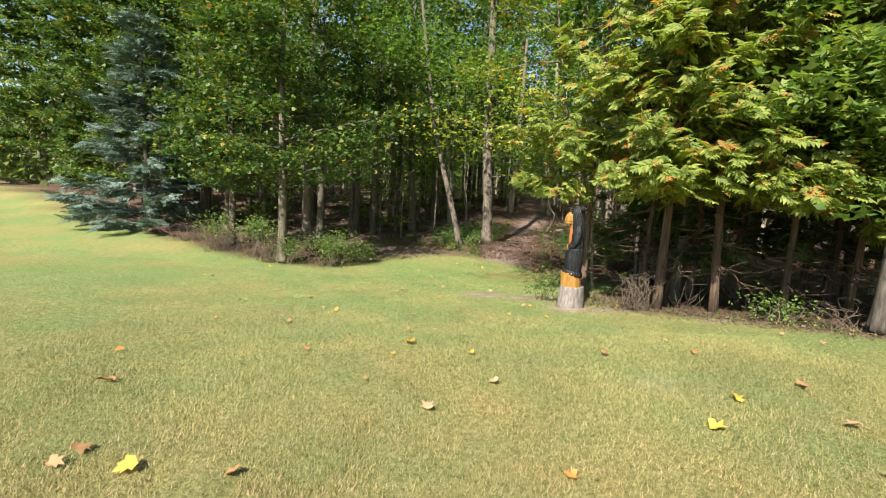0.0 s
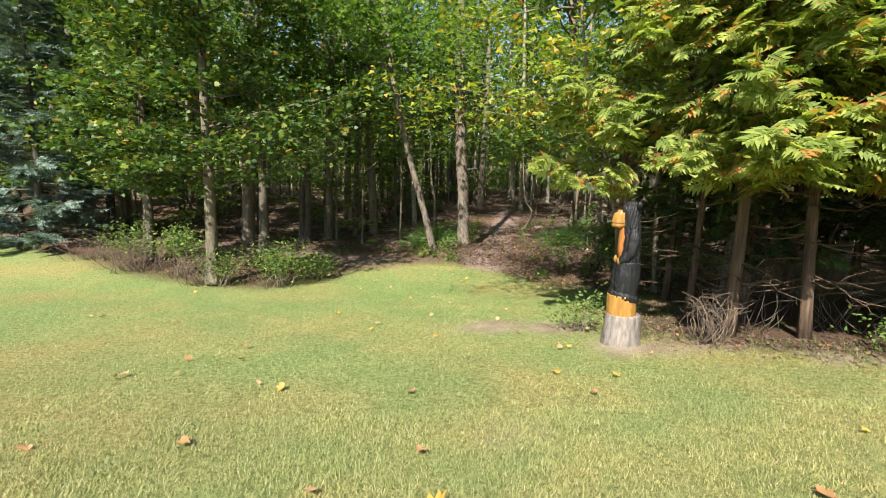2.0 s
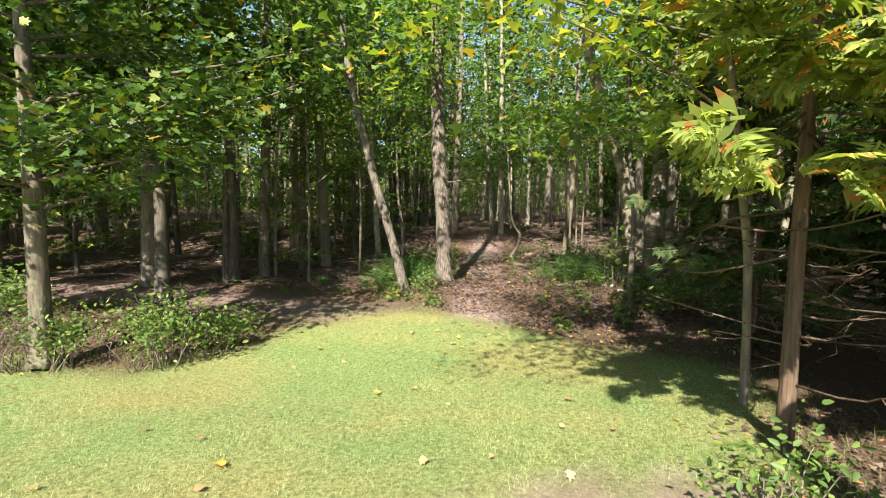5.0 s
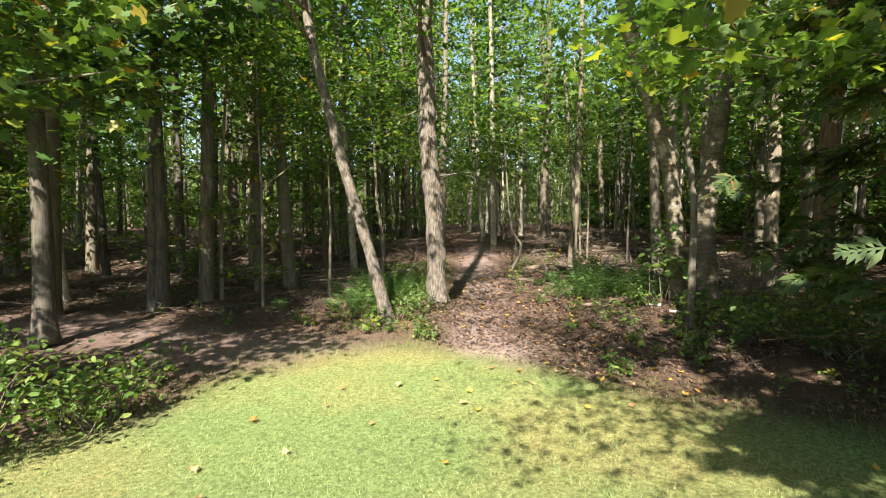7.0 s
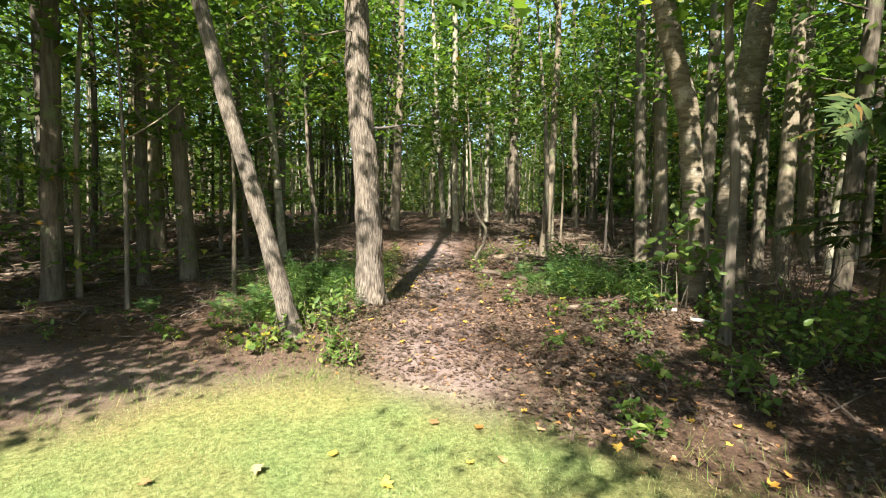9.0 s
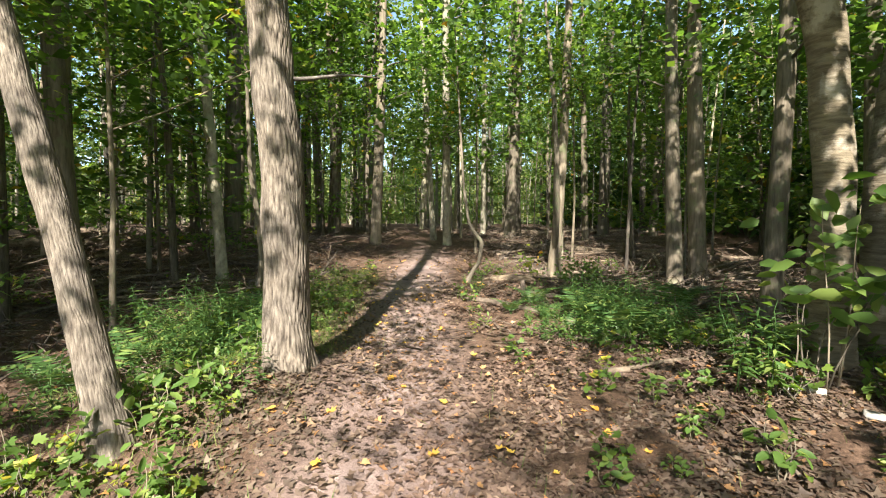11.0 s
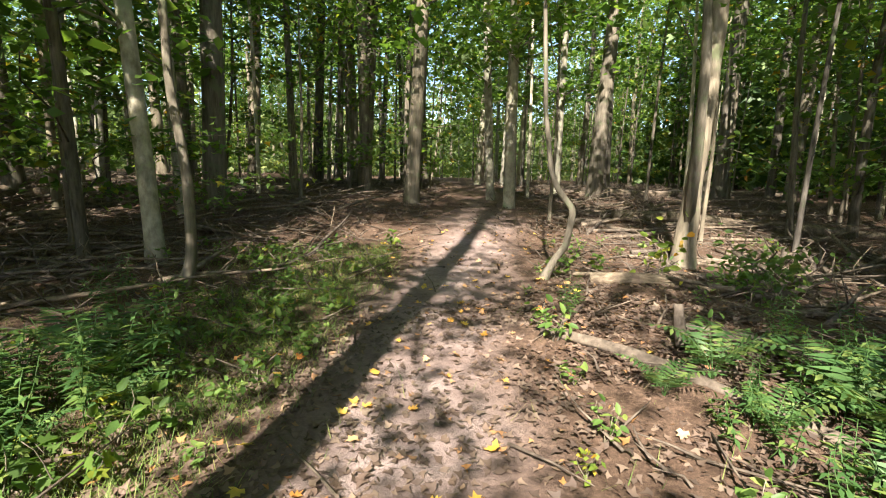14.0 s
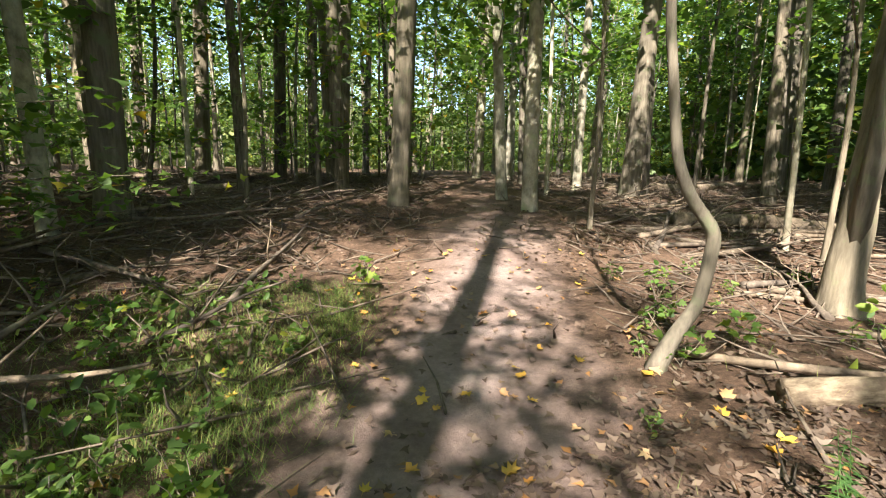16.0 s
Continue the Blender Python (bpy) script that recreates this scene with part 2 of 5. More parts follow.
def waves(x, y, f, seed):
    r = np.random.RandomState(seed)
    out = np.zeros(np.shape(x))
    for k in range(6):
        a, p, s = r.rand() * 6.28, r.rand() * 6.28, f * (0.6 + 1.6 * r.rand())
        out = out + np.sin(s * (x * math.cos(a) + y * math.sin(a)) + p)
    return out / 6


# ---------------------------------------------------------------- mesh tools
def mesh_np(name, verts, faces, mats=(), smooth=False, slots=None):
    """A mesh from arrays: verts (n, 3), faces (m, 3 or 4)."""
    verts, faces = np.asarray(verts, np.float32), np.asarray(faces, np.int32)
    me = bpy.data.meshes.new(name)
    k = faces.shape[1]
    me.vertices.add(len(verts))
    me.vertices.foreach_set("co", verts.ravel())
    me.loops.add(faces.size)
    me.loops.foreach_set("vertex_index", faces.ravel())
    me.polygons.add(len(faces))
    me.polygons.foreach_set("loop_start", np.arange(0, faces.size, k, dtype=np.int32))
    if smooth:
        me.polygons.foreach_set("use_smooth", np.ones(len(faces), bool))
    for m in mats:
        me.materials.append(m)
    if slots is not None:
        me.polygons.foreach_set("material_index", np.asarray(slots, np.int32))
    me.update(calc_edges=True)
    return me


def part(name, me, parent=None, label=""):
    ob = new(name, me)
    if parent is not None:
        ob.parent = parent
    if label:
        ob["label"] = label
    return ob


def join(pieces):
    """Several (verts, faces) as one."""
    vs, fs, n = [], [], 0
    for v, f in pieces:
        vs.append(np.asarray(v))
        fs.append(np.asarray(f) + n)
        n += len(v)
    return np.concatenate(vs), np.concatenate(fs)


def tube(points, radii, sides=8, rough=0.0, seed=0, flare=0.0):
    """A tapered limb along points, closed at its ends by its taper."""
    pts, rad = np.asarray(points, float), np.asarray(radii, float)
    tan = np.gradient(pts, axis=0)
    tan /= np.linalg.norm(tan, axis=1)[:, None] + 1e-9
    up = np.array([1.0, 0.03, 0.02]) if abs(tan[0][0]) < 0.8 else np.array([0.02, 0.03, 1.0])
    a = np.cross(tan, up)
    a /= np.linalg.norm(a, axis=1)[:, None]
    b = np.cross(tan, a)
    th = np.arange(sides) * 2 * math.pi / sides
    r = np.repeat(rad[:, None], sides, 1)
    if rough:
        rs = np.random.RandomState(seed)
        s = np.linspace(0, 1, len(pts))[:, None] * len(pts)
        for k in range(1, 5):
            r = r * (1 + rough / k * np.sin(k * th[None] + rs.rand() * 6 + s * (rs.rand() - 0.5) * 0.8))
    if flare:
        fall = np.exp(-np.linalg.norm(pts - pts[0], axis=1) / 0.22)[:, None]
        r = r * (1 + flare * fall * (0.75 + 0.5 * np.sin(th[None] * 5 + seed)))
    v = pts[:, None] + r[..., None] * (np.cos(th)[None, :, None] * a[:, None] + np.sin(th)[None, :, None] * b[:, None])
    n = len(pts)
    i, j = np.meshgrid(np.arange(n - 1), np.arange(sides), indexing="ij")
    j2 = (j + 1) % sides
    f = np.stack([i * sides + j, i * sides + j2, (i + 1) * sides + j2, (i + 1) * sides + j], -1).reshape(-1, 4)
    v = np.concatenate([v.reshape(-1, 3), pts[:1], pts[-1:]])
    c0, c1, j = n * sides, n * sides + 1, np.arange(0, sides, 2)
    cap0 = np.stack([np.full(len(j), c0), (j + 2) % sides, (j + 1) % sides, j], -1)
    e = (n - 1) * sides
    cap1 = np.stack([np.full(len(j), c1), e + j, e + (j + 1) % sides, e + (j + 2) % sides], -1)
    return v, np.concatenate([f, cap0, cap1])


def bend(start, end, n, sag=0.0, wobble=0.0, rs=random):
    """Points from start to end with a sag and a wobble."""
    s, e = np.array(start, float), np.array(end, float)
    k = np.linspace(0, 1, n)[:, None]
    p = s + (e - s) * k
    p[:, 2] -= sag * (4 * k * (1 - k))[:, 0]
    for c in range(3):
        a, b = rs.uniform(-1, 1), rs.uniform(-1, 1)
        p[:, c] += wobble * (a * np.sin(k[:, 0] * 3.14) + b * np.sin(k[:, 0] * 6.28)) * (0.4 if c == 2 else 1)
    return p


# leaf outlines in the plane, length 1 along y: quads that share vertices
KITE_V = np.array([(0, 0, 0), (0.36, 0.45, 0.06), (0, 1.0, -0.05), (-0.36, 0.45, 0.06)])
KITE_F = np.array([(0, 1, 2, 3)])
MAPLE_V = np.array([(0, 0, 0), (0.3, -0.05, 0.03), (0.5, 0.28, 0.05), (0.27, 0.38, 0.02), (0.42, 0.72, 0.05), (0.15, 0.66, 0.02), (0, 1.0, -0.06),
                    (-0.15, 0.66, 0.02), (-0.42, 0.72, 0.05), (-0.27, 0.38, 0.02), (-0.5, 0.28, 0.05), (-0.3, -0.05, 0.03)])
MAPLE_F = np.array([(0, 1, 2, 3), (0, 3, 4, 5), (0, 5, 6, 7), (0, 7, 8, 9), (0, 9, 10, 11)])
LOBED_V = np.array([(0, 0, 0), (0.52, 0.22, 0.05), (0.2, 0.42, 0.02), (0, 1.0, -0.06), (-0.2, 0.42, 0.02), (-0.52, 0.22, 0.05)])
LOBED_F = np.array([(0, 1, 2, 3), (0, 3, 4, 5)])
OVAL_V = np.array([(0, 0, 0), (0.24, 0.28, 0.06), (0.2, 0.7, 0.05), (0, 1.0, -0.06), (-0.2, 0.7, 0.05), (-0.24, 0.28, 0.06)])


def leaves(places, size, rs, shape="kite", up=0.7, droop=0.0, spread=0.35, heading=None):
    """One leaf at each place, mostly face up, turned at random."""
    V, F = {"kite": (KITE_V, KITE_F), "lobed": (LOBED_V, LOBED_F), "oval": (OVAL_V, LOBED_F), "maple": (MAPLE_V, MAPLE_F)}[shape]
    n = len(places)
    yaw = rs.rand(n) * 2 * math.pi if heading is None else heading + rs.randn(n) * 0.5
    nor = rs.randn(n, 3) * spread
    nor[:, 2] += up
    nor /= np.linalg.norm(nor, axis=1)[:, None] + 1e-9
    d = np.stack([np.cos(yaw), np.sin(yaw), -droop + 0 * yaw], 1)
    d -= nor * (d * nor).sum(1)[:, None]
    d /= np.linalg.norm(d, axis=1)[:, None] + 1e-9
    s = np.cross(d, nor)
    sz = size * (0.65 + 0.7 * rs.rand(n))[:, None, None]
    v = np.asarray(places)[:, None] + sz * (V[None, :, :1] * s[:, None] + V[None, :, 1:2] * d[:, None] + V[None, :, 2:] * nor[:, None])
    f = F[None] + (np.arange(n) * len(V))[:, None, None]
    return v.reshape(-1, 3), f.reshape(-1, F.shape[1])


def thing(name, x, y, z, label, category, group="", kind=""):
    ob = new(name)
    ob.location = (x, y, z)
    return tagged(ob, label, category, group, kind)


# ---------------------------------------------------------------- ground
def graded(lo, a, b, hi, step):
    """Coordinates, close together between a and b and wider apart outside."""
    mid = np.arange(a, b, step)
    out = [b]
    while out[-1] < hi:
        out.append(out[-1] + max(step, (out[-1] - b) * 0.25 + step))
    inn = [a]
    while inn[-1] > lo:
        inn.append(inn[-1] - max(step, (a - inn[-1]) * 0.25 + step))
    return np.concatenate([inn[:0:-1], mid, out])


def build_ground():
    xs, ys = graded(-600, -8, 11, 600, 0.14), graded(-600, 0, 29, 900, 0.14)
    X, Y = np.meshgrid(xs, ys, indexing="ij")
    near = (np.abs(X) < 14) & (Y > -4) & (Y < 40)
    side = lawn_side(X, Y) + 0.25 * waves(X, Y, 2.5, 3)
    lawn = np.clip(side / 0.7 + 0.5, 0, 1)
    field = np.clip((Y - 75) / 10, 0, 1)
    lawn = np.maximum(lawn, field)
    trail = np.clip(1.25 - line_distance(X, Y, TRAIL) / (0.75 + 0.3 * waves(X, Y, 1.7, 5)), 0, 1)
    trail = trail * np.clip((28.5 - Y) / 5, 0.15, 1)
    trail = np.maximum(trail, 0.5 * np.clip(1.2 - line_distance(X, Y, SIDE_TRACK) / 1.1, 0, 1))
    bare = np.zeros(X.shape)
    for bx, by, r in ((0.95, 8.5, 0.65), (1.75, 8.4, 0.6), (2.3, 7.3, 0.55), (3.0, 7.35, 0.5), (4.2, 6.7, 0.4), (0.3, 5.2, 0.3), (2.0, 3.6, 0.4)):
        bare = np.maximum(bare, np.clip(1.35 - np.hypot(X - bx, (Y - by) * 1.4) / r + 0.5 * waves(X, Y, 6, 8), 0, 1))
    worn = bare * np.where(Y < 6, 0.35, 0.9)
    Z = ground(X, Y)
    rough = np.clip(-side / 1.0, 0, 1) * (1 - np.clip(trail * 1.5, 0, 0.8)) * near
    Z = Z + rough * 0.05 * waves(X, Y, 5, 11) + near * 0.012 * waves(X, Y, 9, 12)
    n, m = X.shape
    i, j = np.meshgrid(np.arange(n - 1), np.arange(m - 1), indexing="ij")
    f = np.stack([i * m + j, (i + 1) * m + j, (i + 1) * m + j + 1, i * m + j + 1], -1).reshape(-1, 4)
    mat, nt, b = material("soil_and_turf", 0.95, 0.1)
    fine = noise_tex(nt, 24.0, 8.0, 0.85)
    mid = noise_tex(nt, 2.0, 5.0, 0.65)
    broad = noise_tex(nt, 0.45, 4.0, 0.6)
    turf = ramp(nt, fine.outputs["Fac"], [(0.34, (0.05, 0.055, 0.022)), (0.5, (0.19, 0.195, 0.078)), (0.68, (0.38, 0.365, 0.18))])
    dry = ramp(nt, broad.outputs["Fac"], [(0.4, (0.95, 1.08, 0.9)), (0.62, (1.35, 1.08, 1.0))])
    turf = mix_rgb(nt, 1.0, turf.outputs["Color"], dry.outputs["Color"], "MULTIPLY")
    tc, sep = nt.nodes.new("ShaderNodeTexCoord"), nt.nodes.new("ShaderNodeSeparateXYZ")
    nt.links.new(tc.outputs["Object"], sep.inputs[0])
    fresh = node(nt, "ShaderNodeMapRange", From_Min=3.0, From_Max=9.5)
    nt.links.new(sep.outputs["Y"], fresh.inputs["Value"])
    turf = mix_rgb(nt, fresh.outputs["Result"], turf, mix_rgb(nt, 1.0, turf, (0.94, 1.04, 1.0), "MULTIPLY"))
    litter = ramp(nt, fine.outputs["Fac"], [(0.3, (0.035, 0.022, 0.016)), (0.5, (0.10, 0.062, 0.042)), (0.7, (0.22, 0.14, 0.095))])
    earth = ramp(nt, mid.outputs["Fac"], [(0.25, (0.125, 0.084, 0.07)), (0.5, (0.245, 0.177, 0.153)), (0.75, (0.38, 0.29, 0.26))])
    grit = ramp(nt, fine.outputs["Fac"], [(0.3, (0.7, 0.7, 0.7)), (0.7, (1.2, 1.2, 1.2))])
    earth = mix_rgb(nt, 1.0, earth.outputs["Color"], grit.outputs["Color"], "MULTIPLY")
    at = {}
    for key in ("lawn", "trail", "worn"):
        at[key] = nt.nodes.new("ShaderNodeAttribute")
        at[key].attribute_name = key
    c = mix_rgb(nt, at["trail"].outputs["Fac"], litter.outputs["Color"], earth)
    c = mix_rgb(nt, at["lawn"].outputs["Fac"], c, turf)
    dust = ramp(nt, mid.outputs["Fac"], [(0.25, (0.17, 0.12, 0.085)), (0.5, (0.29, 0.215, 0.16)), (0.75, (0.42, 0.33, 0.26))])
    dust = mix_rgb(nt, 1.0, dust.outputs["Color"], grit.outputs["Color"], "MULTIPLY")
    c = mix_rgb(nt, at["worn"].outputs["Fac"], c, dust)
    nt.links.new(c, b.inputs["Base Color"])
    bump(nt, b, fine.outputs["Fac"], 0.8, 0.03)
    me = mesh_np("ground", np.stack([X, Y, Z], -1).reshape(-1, 3), f, (mat,), True)
    for key, value in (("lawn", lawn), ("trail", trail), ("worn", worn)):
        a = me.attributes.new(key, "FLOAT", "POINT")
        a.data.foreach_set("value", value.ravel().astype(np.float32))
    return tagged(new("ground", me), "mown lawn running into leaf-strewn woodland floor and trodden dirt trail", "ground", kind="structure")


build_ground()


# ---------------------------------------------------------------- trees
def trunk_points(h, lean, n, wob, rs):
    k = np.linspace(0, 1, n)
    p = np.stack([lean[0] * k, lean[1] * k, h * k], 1)
    a = rs.randn(4) * wob
    p[:, 0] += a[0] * np.sin(k * 5 + a[2] * 9) - a[0] * math.sin(a[2] * 9)
    p[:, 1] += a[1] * np.sin(k * 4 + a[3] * 9) - a[1] * math.sin(a[3] * 9)
    return p


def crown_places(tips, per, sigma, rs):
    t = np.repeat(np.asarray(tips), per, 0)
    return t + rs.randn(len(t), 3) * np.array(sigma)


def forest_tree(name, seed, h, r, lean, low, reach, tips, per, bark, leaf, leaf_size, label, category="tree", group="", flat=0.16, clear=0.0):
    """A tree at the origin: trunk with root flare, limbs, and a crown of leaf clumps on the limbs' ends."""
    rs, rnd = np.random.RandomState(seed), random.Random(seed)
    root = thing(name, 0, 0, 0, label, category, group)
    spine = trunk_points(h, lean, max(9, int(h * 0.9)), 0.12, rs)
    spine = np.concatenate([spine[:1], [spine[0] * 0.8 + spine[1] * 0.2, spine[0] * 0.5 + spine[1] * 0.5], spine[1:]])
    spine = np.concatenate([[spine[0] + (0, 0, -0.12)], spine])
    k = np.clip(spine[:, 2] / h, 0, 1)
    part("trunk", mesh_np("trunk", *tube(spine, r * (1 - 0.8 * k ** 1.2), 10, 0.06, seed, 0.4), (bark,), True), root)
    ends, limbs = [], []
    for q in range(tips):
        f = low + (0.98 - low) * (q + rs.rand()) / tips
        p0 = spine[min(len(spine) - 1, int(f * (len(spine) - 1)))]
        a = rs.rand() * 6.283
        out = reach * (0.35 + 0.75 * rs.rand()) * (1.0 - 0.55 * f)
        end = p0 + np.array([math.cos(a) * out, math.sin(a) * out, out * (0.15 + 0.4 * rs.rand())])
        rb = max(0.008, r * 0.28 * (1 - f * 0.7))
        limb = bend(p0, end, 4, -0.05 * out, 0.06 * out, rnd)
        limbs.append(tube(limb, np.linspace(rb, 0.006, 4), 4))
        for s in (0.45, 0.75, 1.0):
            ends.append(p0 + (end - p0) * s + rs.randn(3) * 0.12 * out * np.array([1, 1, 0.3]))
    if limbs:
        part("branchwork", mesh_np("branchwork", *join(limbs), (bark,), True), root)["kind"] = "stuff"
    if per:
        pl = crown_places(ends, per, (0.42, 0.42, flat), rs)
        part("crown", mesh_np("crown", *leaves(pl, leaf_size, rs, "lobed" if leaf_size < 0.15 else "kite"), (leaf,)), root)
    return root


def plant_at(ob, x, y, turn=0.0, size=1.0, sink=0.0):
    return pose(x, y, gz(x, y) - sink, 0, 0, turn) @ Matrix.Scale(size, 4)


FOREST_LABEL = "slim forest tree with grey-brown bark and high green crown"
templates = [
    forest_tree("forest_tree", 21, 15, 0.15, (0.5, 0.3), 0.45, 3.0, 18, 27, BARK_DARK, CANOPY_GREEN, 0.2, FOREST_LABEL, group="trees of the wood"),
    forest_tree("forest_tree", 22, 17, 0.19, (-0.6, 0.2), 0.42, 3.4, 20, 27, BARK_SMOOTH, CANOPY_GREEN, 0.2, FOREST_LABEL, group="trees of the wood"),
    forest_tree("forest_tree", 23, 13, 0.10, (0.3, -0.5), 0.38, 2.4, 16, 26, BARK_PALE, CANOPY_GREEN, 0.19, "slender pale-barked forest tree with thin green crown", group="trees of the wood"),
    forest_tree("forest_tree", 24, 11, 0.07, (-0.4, -0.3), 0.3, 2.0, 15, 18, BARK_DARK, MAPLE_GREEN, 0.16, "thin dark sapling tree with light green leaves", group="trees of the wood"),
]
under = [
    forest_tree("maple_sapling", 31, 6.5, 0.045, (0.3, 0.2), 0.28, 2.2, 16, 46, BARK_SMOOTH, MAPLE_GREEN, 0.11, "young maple with flat layers of green leaves", group="maple saplings", flat=0.07),
    forest_tree("maple_sapling", 32, 5.0, 0.03, (-0.3, 0.3), 0.3, 1.8, 14, 46, BARK_SMOOTH, MAPLE_GREEN, 0.10, "young maple with flat layers of green leaves", group="maple saplings", flat=0.06),
]
bare_poles = [
    forest_tree("bare_sapling", 41, 9, 0.035, (0.3, 0.1), 0.75, 0.9, 5, 14, BARK_DARK, MAPLE_GREEN, 0.18, "thin bare pole of a young tree", group="bare young trees"),
    forest_tree("bare_sapling", 42, 8, 0.028, (-0.3, 0.2), 0.75, 0.8, 5, 14, BARK_PALE, MAPLE_GREEN, 0.18, "thin pale pole of a young tree", group="bare young trees"),
]
used = set()


def set_tree(kinds, index, x, y, turn, size):
    ob = kinds[index]
    m = plant_at(ob, x, y, turn, size)
    if ob.name not in used:
        used.add(ob.name)
        ob.matrix_basis = m
        return ob
    return copy_thing(ob, m)


# trees of the wood that stand out: x, y, kind, size
MARKED = [(-1.3, 20.9, 1, 0.85), (-4.3, 22.6, 0, 0.8), (-5.4, 18.6, 1, 1.25), (0.15, 26.2, 1, 1.3), (-0.1, 25.2, 2, 0.95), (4.0, 27.0, 1, 1.0), (6.1, 26.5, 2, 1.3),
          (8.95, 28.1, 1, 1.2), (9.3, 28.2, 0, 1.2), (0.4, 22.8, 2, 1.1), (-0.46, 22.9, 3, 1.0), (13.5, 29.0, 1, 1.4), (12.2, 24.0, 3, 1.2), (10.6, 21.5, 1, 1.2), (6.0, 27.6, 2, 1.1),
          (8.0, 33.0, 2, 1.3), (8.8, 33.6, 2, 1.2), (7.4, 34.5, 2, 1.2), (-2.0, 20.6, 0, 0.9), (-3.7, 27.0, 1, 1.1), (1.3, 28.5, 0, 0.8), (2.2, 33.4, 0, 0.9), (4.85, 9.3, 0, 0.85), (9.8, 16.4, 0, 1.2), (9.8, 17.5, 1, 1.0),
          (11.0, 13.2, 1, 1.1), (3.0, 30.5, 1, 1.2), (5.0, 36.0, 1, 1.3), (4.0, 41.0, 0, 1.3), (6.9, 46.0, 1, 1.3), (8.4, 38.0, 1, 1.2), (2.0, 36.5, 0, 1.2), (9.0, 10.0, 0, 1.1)]
for x, y, q, s in MARKED:
    set_tree(templates, q, x, y, random.uniform(0, 360), s)

rs = np.random.RandomState(7)
taken = [(x, y) for x, y, _, _ in MARKED]
count = 0
while count < 230:
    y = 17.5 + 52 * rs.rand() ** 1.15
    x = 4 + (rs.rand() - 0.5) * (26 + 1.35 * (y - 12))
    if line_distance(x, y, TRAIL) < 1.3 or (y < 27 and -0.5 < x < 8) or line_distance(x, y, SIDE_TRACK) < 1.0 or lawn_side(np.array(x), np.array(y)) > -2.5:
        continue
    if min((x - a) ** 2 + (y - b) ** 2 for a, b in taken) < 0.7 or (x < 2.5 and y < 46 and rs.rand() < 0.35):
        continue
    taken.append((x, y))
    count += 1
    set_tree(templates, int(rs.choice(4, p=[0.3, 0.25, 0.2, 0.25])), x, y, rs.rand() * 360, 0.75 + 0.5 * rs.rand())
for q in range(95):
    while True:
        if q < 60:
            x, y = 8.5 + 26 * rs.rand(), 3 + 18 * rs.rand()
        else:
            x, y = -34 + 26 * rs.rand(), 20 + 20 * rs.rand()
        if lawn_side(np.array(x), np.array(y)) < -2.5 and not (8 < x < 13 and 13.5 < y < 22) and min((x - a) ** 2 + (y - b) ** 2 for a, b in taken) > 0.8:
            break
    taken.append((x, y))
    set_tree(templates, int(rs.choice(4)), x, y, rs.rand() * 360, 0.8 + 0.5 * rs.rand())
for q in range(210):
    while True:
        y = 22 + 40 * rs.rand()
        x = 3 + (rs.rand() - 0.5) * (18 + 1.3 * (y - 12))
        if line_distance(x, y, TRAIL) > 1.2 and not (y < 25 and 0 < x < 8) and min((x - a) ** 2 + (y - b) ** 2 for a, b in taken) > 0.25:
            break
    taken.append((x, y))
    set_tree(bare_poles, q % 2, x, y, rs.rand() * 360, 0.8 + 0.5 * rs.rand())
UNDER = [(-2.6, 19.5, 1.1), (0.0, 24.0, 1.0), (2.6, 29.5, 1.2), (5.0, 31.0, 1.2), (-8.0, 20.5, 1.3)]
for q, (x, y, s) in enumerate(UNDER):
    set_tree(under, q % 2, x, y, 77 * q, s)
for q in range(46):
    y = 25.5 + 34 * rs.rand()
    x = 4 + (rs.rand() - 0.5) * (22 + 1.3 * (y - 12))
    if line_distance(x, y, TRAIL) < 1.6:
        continue
    set_tree(under, q % 2, x, y, rs.rand() * 360, 0.9 + 0.7 * rs.rand())


